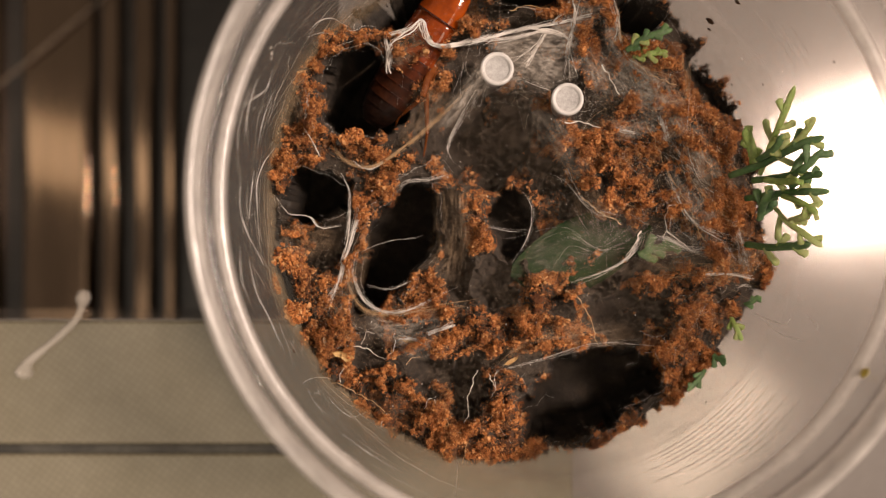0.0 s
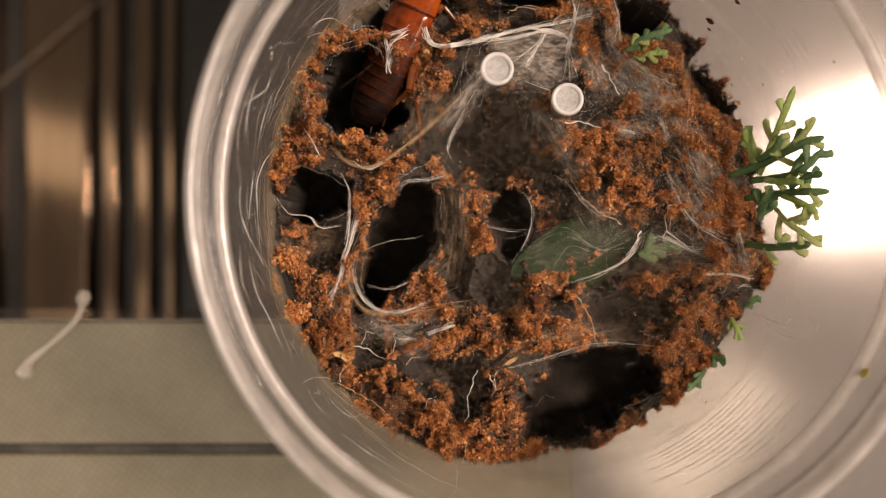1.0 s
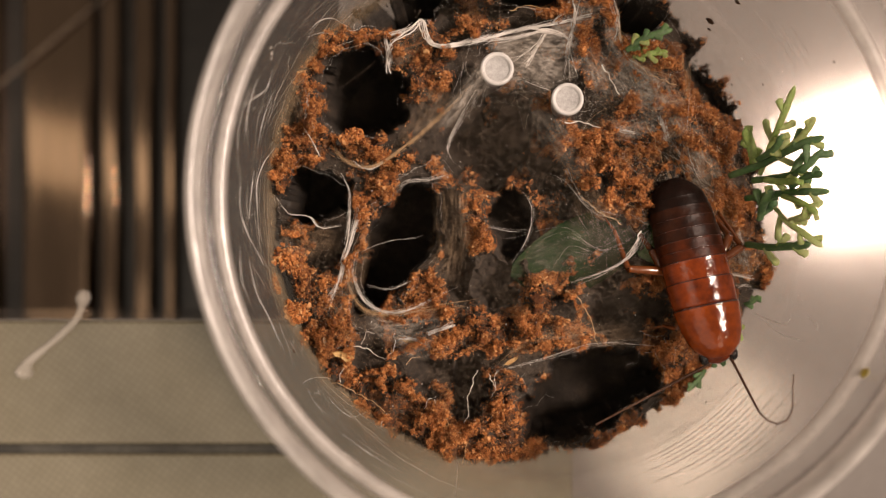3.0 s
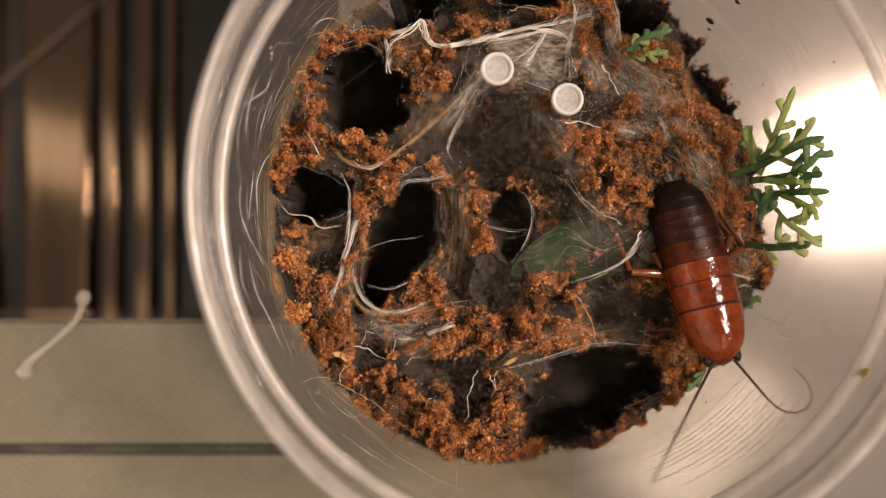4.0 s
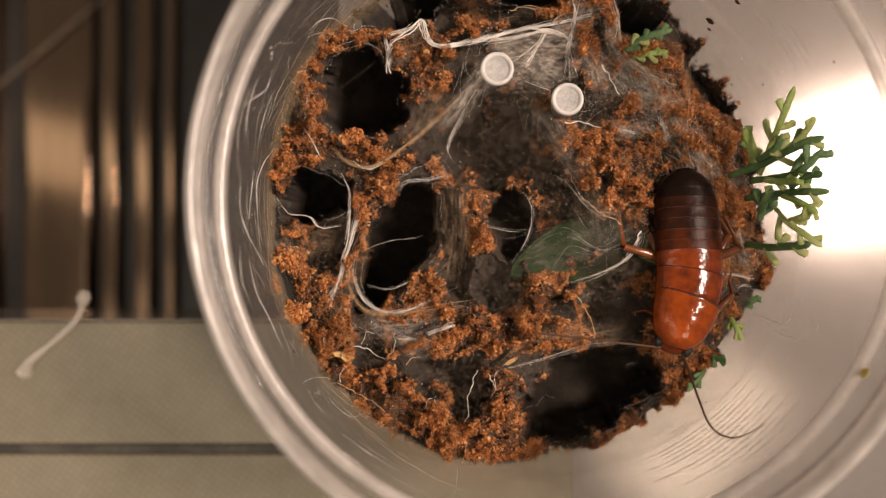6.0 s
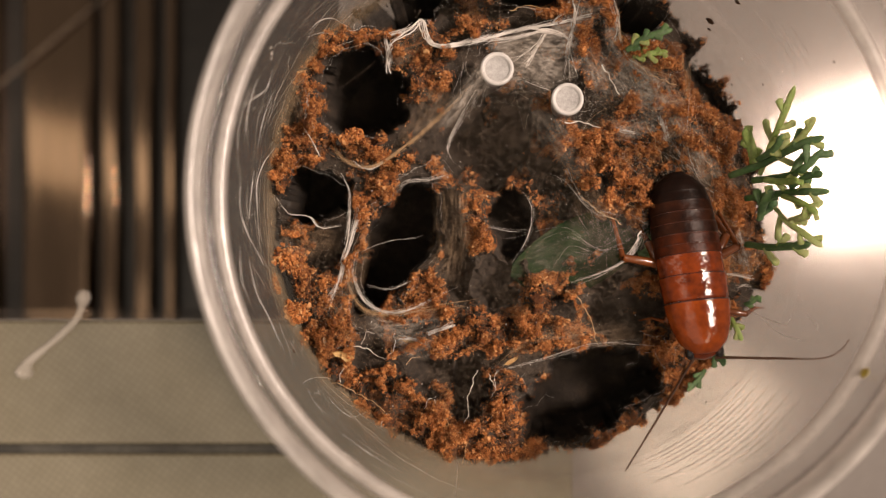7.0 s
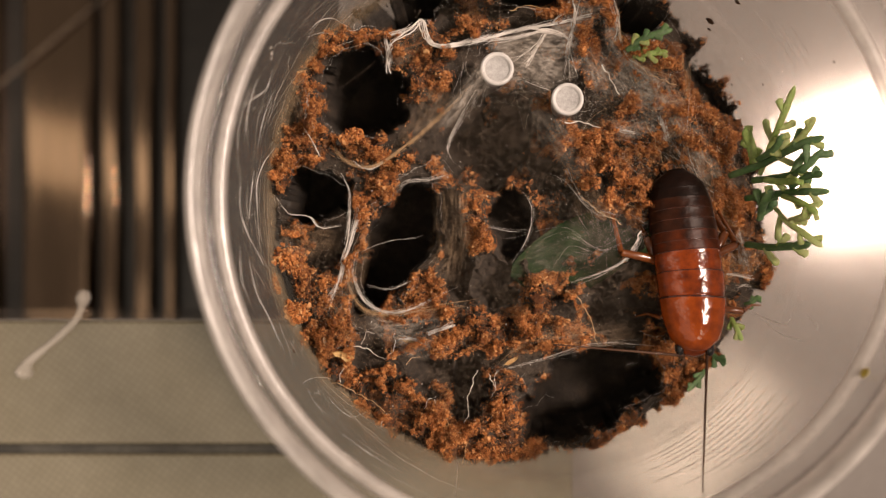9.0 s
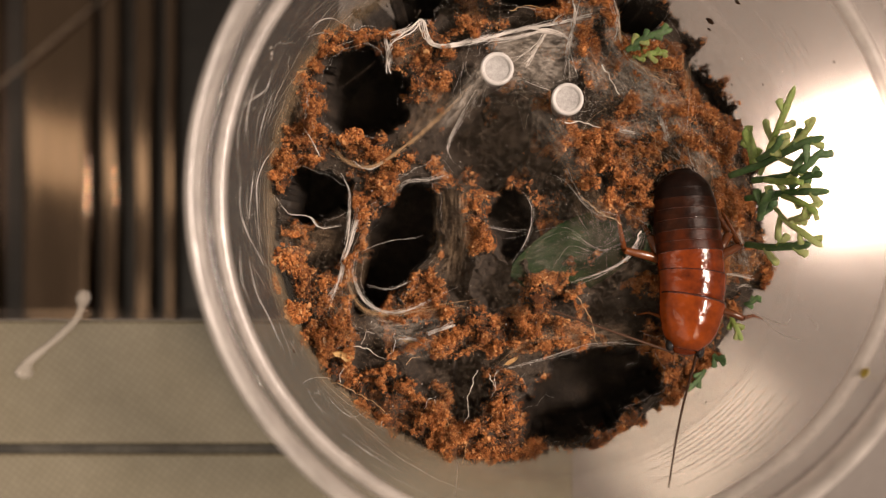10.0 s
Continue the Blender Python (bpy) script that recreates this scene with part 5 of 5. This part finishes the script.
def broad_leaf():
    """A broad leaf, slightly cupped, with a raised midrib."""
    n, m = 26, 11
    v, f = [], []
    for layer in (0, 1):
        for i in range(n):
            e = i / (n - 1)
            w = 62 * math.sin(math.pi * min(1, e * 0.97 + 0.02)) ** 0.7
            for k in range(m):
                u = 2 * k / (m - 1) - 1
                cx = 905 + 250 * e - 10 * u * w / 62
                cy = 480 - 70 * e + u * w * (1.3 if u < 0 else 1) + 12 * math.sin(e * 3)
                z = -0.0085 - 0.002 * (1 - u * u) * math.sin(e * 3.1) + 0.0004 * max(0, 1 - abs(u) * 6) - 0.0003 * layer
                v.append(tuple(spot(cx, cy, z)))
    for layer in (0, 1):
        o = layer * n * m
        for i in range(n - 1):
            for k in range(m - 1):
                q = (o + i * m + k, o + (i + 1) * m + k, o + (i + 1) * m + k + 1, o + i * m + k + 1)
                f.append(q if layer == 0 else q[::-1])
    return v, f


thing("leaf", "broad dark green leaf lying under the silk sheet", "leaf",
      me=mesh_of("leaf", *broad_leaf(), leaf_material("broad_leaf", (0.010, 0.027, 0.009), (0.022, 0.047, 0.016), 0.06)))


# ---- cockroach ----
def chitin(name, colour, dark, rough=0.12, coat=0.6, spec=0.5):
    N = Nodes(name)
    f = N.noise(420, 4)
    col = N.mix(N.ramp(f, (0.35, 0.0), (0.7, 1.0)), colour, dark)
    N.set(Base_Color=col, Roughness=rough, Coat_Weight=coat, Coat_Roughness=0.06,
          Specular_IOR_Level=spec)
    N.bump(N.noise(340, 3, 0.55), 0.42, 0.0005)
    N.link(N.b.inputs["Normal"].links[0].from_socket, N.b.inputs["Coat Normal"])
    return N.m


LEN = 0.0326
WIDTH = ((0, 0.34), (0.03, 0.60), (0.08, 0.82), (0.14, 0.92), (0.22, 0.97), (0.30, 1.0), (0.42, 1.0), (0.57, 0.99), (0.70, 0.94),
         (0.80, 0.87), (0.88, 0.74), (0.92, 0.62), (0.945, 0.50), (0.962, 0.34), (1.0, 0.2))


def half_width(s):
    return 0.0057 * float(np.interp(s, [w[0] for w in WIDTH], [w[1] for w in WIDTH]))


def plate(name, s0, s1, material, parent, swell=1.0, label="", lift=0.0, edge=None):
    """One back plate: an arched ring of the body, its rear edge standing a little proud."""
    n, m = 9, 28
    v, f = [], []
    for i in range(n):
        e = i / (n - 1)
        s = s0 + (s1 - s0) * e ** 1.6
        w = half_width(s) * swell * (1.0 - 0.05 * max(0, (e - 0.8) / 0.2) ** 2)
        arch = 0.0038 * (0.35 + 0.65 * half_width(s) / 0.0057) * (1.07 - 0.11 * e) + lift
        for k in range(m):
            a = 2 * math.pi * k / m
            x, z = w * math.sin(a), arch * math.cos(a)
            if z < 0:
                z *= 0.45
            else:
                z = z ** 0.9 * arch ** 0.1
            v.append((x, (s - 0.5) * LEN, z))
    for i in range(n - 1):
        for k in range(m):
            l = (k + 1) % m
            f.append((i * m + k, i * m + l, (i + 1) * m + l, (i + 1) * m + k))
    for i, flip in ((0, False), (n - 1, True)):
        c = len(v)
        s = s0 if i == 0 else s1
        v.append((0, (s - 0.5) * LEN + (-0.0002 if i == 0 else 0.0002), 0.0005))
        f += [((i * m + (k + 1) % m), i * m + k, c) if not flip else (i * m + k, i * m + (k + 1) % m, c) for k in range(m)]
    me = mesh_of(name, v, f, material)
    me.materials.append(edge or EDGE_DARK)
    for q in me.polygons[:m]:
        q.material_index = 1
    return part(name, me, parent, label)


EDGE_DARK = chitin("chitin_edge", (0.07, 0.014, 0.005), (0.03, 0.008, 0.004), 0.2)


def limb(name, pts, r0, r1, material, parent, flat=1.0, n=14, label=""):
    line = spline(pts, n)
    rad = np.linspace(r0, r1, n)
    v, f = tubes([line], [rad], 8)
    f = [tuple(q) for q in f] + [tuple(range(8)), tuple(range((n - 1) * 8, n * 8))[::-1]]
    return part(name, mesh_of(name, [tuple(q) for q in v], f, material), parent, label)


ABD = [chitin("chitin_dark_%s" % w, a, b, 0.34, 0.0, 0.10) for w, a, b in (
    ("rear", (0.014, 0.006, 0.004), (0.007, 0.004, 0.003)), ("middle", (0.034, 0.010, 0.004), (0.009, 0.004, 0.003)),
    ("front", (0.085, 0.017, 0.004), (0.018, 0.006, 0.003)))]
RED = chitin("chitin_red_brown", (0.24, 0.040, 0.004), (0.07, 0.011, 0.002), 0.12, 0.15, 0.4)
RED2 = chitin("chitin_orange_brown", (0.31, 0.056, 0.004), (0.15, 0.024, 0.002), 0.11, 0.15, 0.4)
LEG = chitin("chitin_leg", (0.16, 0.045, 0.009), (0.09, 0.024, 0.006), 0.22, 0.3)
EYE = chitin("eye_black", (0.006, 0.004, 0.004), (0.010, 0.006, 0.005), 0.05)
FEELER = chitin("feeler_brown", (0.075, 0.036, 0.020), (0.04, 0.02, 0.012), 0.45, 0.05, 0.15)

roach = thing("cockroach", "glossy red-brown wingless cockroach nymph with a dark abdomen on the web", "cockroach")
cuts = (0.0, 0.055, 0.11, 0.165, 0.225, 0.285, 0.345, 0.40, 0.45)
for i in range(8):
    plate("abdomen_segment", cuts[i] - 0.004, cuts[i + 1] + 0.012, ABD[0] if i < 3 else ABD[1] if i < 6 else ABD[2], roach,
          1.0 + 0.012 * (i % 2), "dark brown back plate" if i < 6 else "dark red back plate", 0.0, ABD[0] if i < 4 else None)
plate("hind_thorax", 0.447, 0.572, RED, roach, 1.0, "red-brown glossy back plate")
mid_plate = plate("middle_thorax", 0.555, 0.702, RED, roach, 1.02, "red-brown glossy back plate", 0.0001)
shield = plate("neck_shield", 0.69, 0.958, RED2, roach, 1.04, "orange-brown glossy shield", 0.0002)


def blob(name, at, size, material, parent, label="", seg=14):
    bm = bmesh.new()
    bmesh.ops.create_uvsphere(bm, u_segments=seg, v_segments=seg // 2 + 2, radius=1)
    for x in bm.verts:
        x.co = Vector((x.co.x * size[0] + at[0], x.co.y * size[1] + at[1], x.co.z * size[2] + at[2]))
    me = bpy.data.meshes.new(name)
    bm.to_mesh(me)
    bm.free()
    me.materials.append(material)
    me.polygons.foreach_set("use_smooth", [True] * len(me.polygons))
    return part(name, me, parent, label)


head = blob("head", (0, 0.0140, -0.0010), (0.0028, 0.0020, 0.0018), RED, roach, "orange-brown head")
for sx in (-1, 1):
    blob("eye", (sx * 0.0025, 0.0146, -0.0002), (0.0008, 0.0013, 0.0010), EYE, head, "black compound eye", 10)
    limb("cercus", ((sx * 0.0016, -0.0158, -0.0004), (sx * 0.0022, -0.0168, -0.0004), (sx * 0.0025, -0.0174, -0.0003)), 0.00035, 0.0001, ABD[0], roach, label="dark tail feeler")


def leg(name, root, knee, ankle, toe, r):
    """Thigh with shin and foot under it, turning as one about the root."""
    k, a, t = (Vector(q) - Vector(root) for q in (knee, ankle, toe))
    top = limb(name, ((0, 0, 0), k * 0.5 + Vector((0, 0, 0.0003)), k), r, r * 0.75, LEG, roach)
    top.location = root
    limb("shin", (k, (k + a) / 2, a), r * 0.6, r * 0.38, LEG, top)
    limb("foot", (a, (a + t) / 2, t), r * 0.34, r * 0.16, LEG, top)
    for i in range(5):
        p = k.lerp(a, 0.25 + 0.16 * i)
        side = Vector((0.0006, -0.0004, 0.0002)) * (1 if i % 2 else -1)
        limb("spine", (p, p + side * 0.6, p + side), 0.00008, 0.00002, LEG, top, n=4)
    return top


legs = []
for sx in (-1, 1):
    tuck = 1.0 if sx < 0 else 0.62
    legs.append(leg("front_leg", (sx * 0.0045, 0.0080, -0.0012), (sx * 0.0085 * tuck, 0.0090, -0.0012), (sx * 0.0112 * tuck, 0.0078, -0.0036), (sx * 0.0138 * tuck, 0.0078, -0.0060), 0.0007))
    out = 1.0 if sx > 0 else 0.78
    legs.append(leg("middle_leg", (sx * 0.0046, -0.0010, -0.0012), (sx * 0.0112 * out, -0.0026, 0.0002), (sx * 0.0116 * out, -0.0100, -0.0012 if sx > 0 else -0.0060), (sx * 0.0124 * out, -0.0136, -0.0035 if sx > 0 else -0.0090), 0.0009))
    legs.append(leg("hind_leg", (sx * 0.0050, -0.0015, -0.0014), (sx * (0.0078 if sx < 0 else 0.0060), -0.0052, -0.0014), (sx * 0.0070, -0.0120, -0.0065), (sx * 0.0072, -0.0165, -0.0090), 0.0010))


JOINTS, REACH = 14, 0.00157


def feeler(sx):
    """Long thin feeler: a stout first joint, and short lengths that bend one after another."""
    base = limb("antenna", ((0, -0.0004, 0), (0, 0.0001, 0), (0, 0.0006, 0)), 0.00034, 0.00027, FEELER, roach, n=6)
    base.location = (sx * 0.0021, 0.0158, -0.0004)
    rows = []
    for i in range(JOINTS):
        r0, r1 = (0.00025 * (1 - 0.5 * (i + d) / JOINTS) for d in (0, 1))
        rows.append(limb("antenna_length", ((0, -0.00008, 0), (0, REACH / 2, 0), (0, REACH + 0.00008, 0)), r0, r1, FEELER, base, n=8))
    return base, rows


feel_l, feel_r = feeler(-1), feeler(1)


def body(cx, cy, heading, z=0.0025, pitch=0, roll=0):
    """Pose of the insect's middle on the chart; heading in degrees, 90 towards the top."""
    p = spot(cx, cy, z)
    return Matrix.Translation(p) @ pose(0, 0, 0, 0, 0, heading - 90) @ pose(0, 0, 0, pitch, roll, 0)


PATH = ((0.0, 744, 88, 43, -6.0, 18, -42), (0.3, 744, 88, 43, -6.0, 18, -42), (0.6, 720, 80, 47, -6.0, 18, -42),
        (0.9, 704, 78, 51, -6.0, 18, -42), (1.2, 740, 50, 50, -2, 14, -30), (1.5, 780, -40, 32, 3, 6, 0),
        (1.8, 815, -55, 8, 5.0, 11, 0), (1.9, 840, -60, -15, 5.0, 11, 0), (2.0, 870, -54, -39, 5.0, 11, 0), (2.1, 945, -15, -32, 3, 0, -15),
        (2.2, 1140, 140, -47, 3, 0, -40), (2.3, 1213, 318, -58, 3, 0, -10), (2.4, 1205, 424, -76, 3.6, 13, 0), (2.5, 1224, 456, -81, 3.6, 13, 0),
        (2.7, 1230, 479, -79, 3.6, 13, 0), (3.8, 1235, 482, -79, 3.6, 13, 0), (4.0, 1235, 484, -78, 3.6, 13, 0), (4.5, 1227, 482, -79, 3.6, 13, 0),
        (4.8, 1229, 478, -85, 3.6, 13, 0), (5.0, 1224, 472, -92, 3.6, 13, 0), (5.5, 1220, 466, -92, 3.6, 13, 0), (5.7, 1219, 464, -92, 3.6, 13, 0), (6.8, 1220, 472, -85, 3.6, 13, 0),
        (7.5, 1222, 469, -84, 3.6, 13, 0), (8.5, 1222, 466, -85, 3.6, 13, 0), (9.0, 1217, 466, -86, 3.6, 13, 0), (9.5, 1218, 466, -87, 3.6, 13, 0), (10.0, 1222, 466, -88, 3.6, 13, 0))
# how far the fore body turns against the hind body, degrees
BEND = ((0, 0), (0.5, 6), (1.2, 0), (2.0, 0), (2.4, 0), (4.5, 0), (4.8, -6), (5.0, -22), (5.5, -23), (5.7, -24), (6.8, 0), (8.5, 0), (9.0, -5), (9.5, -5), (10.0, -14))
# each feeler: seconds, direction of its base, turn of its tip against the base, where along it the turn sits, over what share
FEEL_A = ((0, 10, 0, 0.5, 0.3), (1.2, 40, 10, 0.5, 0.3), (1.8, -40, 0, 0.5, 0.3), (1.9, -60, 0, 0.5, 0.3), (2.0, -72, 0, 0.5, 0.3), (2.1, -64, 0, 0.5, 0.3),
          (2.2, -60, 0, 0.5, 0.3), (2.3, -60, 60, 0.6, 0.3), (2.4, -72, 140, 0.6, 0.3), (2.5, -40, 60, 0.8, 0.25), (2.6, -38, 150, 0.75, 0.25), (2.7, -90, 165, 0.5, 0.2), (3.2, -45, 140, 0.62, 0.22),
          (3.8, -6, 120, 0.75, 0.25), (3.9, -22, 190, 0.72, 0.22), (4.0, -55, 192, 0.66, 0.36), (4.1, -70, 170, 0.4, 0.25), (4.2, -88, 110, 0.55, 0.25), (4.3, -97, 172, 0.5, 0.18), (4.4, -68, 10, 0.6, 0.2),
          (4.5, -44, -226, 0.68, 0.16), (4.6, -38, -190, 0.75, 0.15), (4.7, -35, 130, 0.7, 0.2), (4.8, -118, 175, 0.42, 0.15), (4.9, -148, 175, 0.42, 0.15), (5.0, -157, 175, 0.46, 0.14),
          (5.1, -165, 172, 0.46, 0.14), (5.2, -130, 168, 0.5, 0.14), (5.3, -100, 165, 0.52, 0.14), (5.4, -90, 160, 0.6, 0.16), (5.5, -85, 146, 0.62, 0.2), (5.7, -93, 90, 0.65, 0.25), (6.2, -60, 110, 0.65, 0.22),
          (6.8, -28, 120, 0.66, 0.2), (6.9, -13, 165, 0.75, 0.22), (7.0, -2, 62, 0.85, 0.2), (7.1, -14, 110, 0.72, 0.24), (7.2, -28, 165, 0.62, 0.22), (7.35, -12, 120, 0.75, 0.2), (7.5, -1, 105, 0.86, 0.16), (7.6, 10, 4, 0.8, 0.2),
          (7.8, 15, 0, 0.75, 0.25), (8.0, 2, 45, 0.7, 0.3), (8.2, -40, 155, 0.6, 0.22), (8.3, -25, 130, 0.68, 0.22), (8.4, -8, 142, 0.75, 0.2), (8.5, -15, 140, 0.82, 0.2), (8.6, -30, 120, 0.66, 0.22),
          (8.7, -85, 170, 0.4, 0.22), (8.8, -94, 70, 0.5, 0.25), (8.9, -96, 0, 0.5, 0.3), (9.0, -99, 0, 0.5, 0.3), (9.2, -98, 3, 0.5, 0.3), (9.6, -114, 4, 0.5, 0.3), (10.0, -112, 7, 0.5, 0.4))
FEEL_B = ((0, -40, 0, 0.5, 0.2), (1.2, 0, 0, 0.5, 0.2), (1.8, -80, 0, 0.5, 0.2), (1.9, -88, 0, 0.5, 0.2), (2.0, -92, 0, 0.5, 0.2), (2.1, -90, 0, 0.5, 0.2), (2.2, -90, 0, 0.5, 0.2),
          (2.5, -140, 0, 0.5, 0.2), (2.7, -165, 0, 0.5, 0.2), (3.2, -140, 0, 0.5, 0.2), (3.8, -115, -3, 0.5, 0.2), (3.9, -112, -4, 0.5, 0.2), (4.0, -122, 0, 0.5, 0.2), (4.1, -170, 6, 0.5, 0.2), (4.2, -178, 0, 0.5, 0.2),
          (4.5, -180, 0, 0.5, 0.2), (4.7, -188, 0, 0.5, 0.2), (5.0, -202, 0, 0.5, 0.2), (5.7, -202, 0, 0.5, 0.2), (6.2, -165, 0, 0.5, 0.2), (6.8, -128, 0, 0.5, 0.2), (6.9, -128, 0, 0.5, 0.2), (7.2, -112, -4, 0.3, 0.2),
          (7.5, -94, -12, 0.25, 0.2), (7.6, -98, -4, 0.4, 0.2), (7.8, -88, 2, 0.4, 0.2), (8.0, -93, 0, 0.4, 0.2), (8.2, -111, -2, 0.4, 0.2), (8.4, -138, -6, 0.4, 0.2), (8.5, -144, -9, 0.4, 0.2), (8.7, -174, 0, 0.5, 0.2),
          (9.0, -184, 0, 0.5, 0.2), (9.5, -190, 0, 0.5, 0.2), (10.0, -198, 0, 0.5, 0.2))
# turn of the fore leg on the sprig's side: folded under, later stretched out
FOLD = ((0, 0), (2.3, 0), (2.5, 78), (5.5, 78), (6.3, 30), (6.8, 0), (8.5, 6), (9.2, 0), (10.0, -10))
# swing of the legs while it runs
STEPS = ((0, 0), (0.6, 0), (0.9, 4), (1.2, -8), (1.3, 12), (1.4, -12), (1.5, 12), (1.6, -12), (1.7, 12), (1.8, -12), (1.9, 14), (2.0, -14),
         (2.1, 16), (2.2, -16), (2.3, 16), (2.4, -10), (2.5, 0), (10.0, 0))


def along(rows, t, k=1):
    return float(np.interp(t, [r[0] for r in rows], [r[k] for r in rows]))


def turned(pivot, degrees):
    p = Matrix.Translation(pivot)
    return p @ pose(0, 0, 0, 0, 0, degrees) @ p.inverted()


def fore(t):
    """Turn of the head end about the middle of the body."""
    b = along(BEND, t)
    return turned((0, 0.0020, 0), b / 2) @ turned((0, 0.0072, 0), b / 2)


def between_rows(rows):
    """The rows' times and the middles between them."""
    t = [r[0] for r in rows]
    return sorted(t + [(a + b) / 2 for a, b in zip(t, t[1:]) if b - a > 0.15])


def joints(rows, t):
    """Poses of a feeler's lengths in its first joint's space."""
    total, centre, share = (along(rows, t, k) for k in (2, 3, 4))
    out, x, y = [], 0.0, 0.0
    for i in range(JOINTS):
        a = total * float(smooth(centre - share, centre + share, (i + 0.5) / JOINTS))
        out.append(pose(x, y, 0, 0, 0, a))
        x, y = x - REACH * math.sin(radians(a)), y + REACH * math.cos(radians(a))
    return out


def motions():
    walk(roach, [(r[0], body(r[1], r[2], r[3], r[4] * 1e-3, r[5], r[6])) for r in PATH])
    times = [b[0] for b in BEND]
    walk(mid_plate, [(t, turned((0, 0.0020, 0), along(BEND, t) / 2)) for t in times])
    for ob in (shield, head):
        walk(ob, [(t, fore(t)) for t in times])
    for (base, lengths), rows, sx in ((feel_l, FEEL_A, -1), (feel_r, FEEL_B, 1)):
        home = Matrix.Translation((sx * 0.0021, 0.0158, -0.0004))
        walk(base, [(r[0], fore(r[0]) @ home @ pose(0, 0, 0, 0, 0, r[1] - along(PATH, r[0], 3) - along(BEND, r[0])) @ pose(0, 0, 0, 8)) for r in rows])
        chains = [(t, joints(rows, t)) for t in between_rows(rows)]
        for i, ob in enumerate(lengths):
            walk(ob, [(t, c[i]) for t, c in chains])
    for i, ob in enumerate(legs):
        home = Matrix.Translation(ob.location)
        trail = -42 if i == 4 else 0
        if i == 0:
            swing = sorted({t for t, _ in STEPS + FOLD})
            walk(ob, [(t, home @ pose(0, 0, 0, 0, 0, along(FOLD, t) - along(STEPS, t))) for t in swing])
        else:
            walk(ob, [(t, home @ pose(0, 0, 0, 0, 0, a * (1 if i % 2 else -1) + (trail if t < 1.25 else 0))) for t, a in STEPS])


motions()
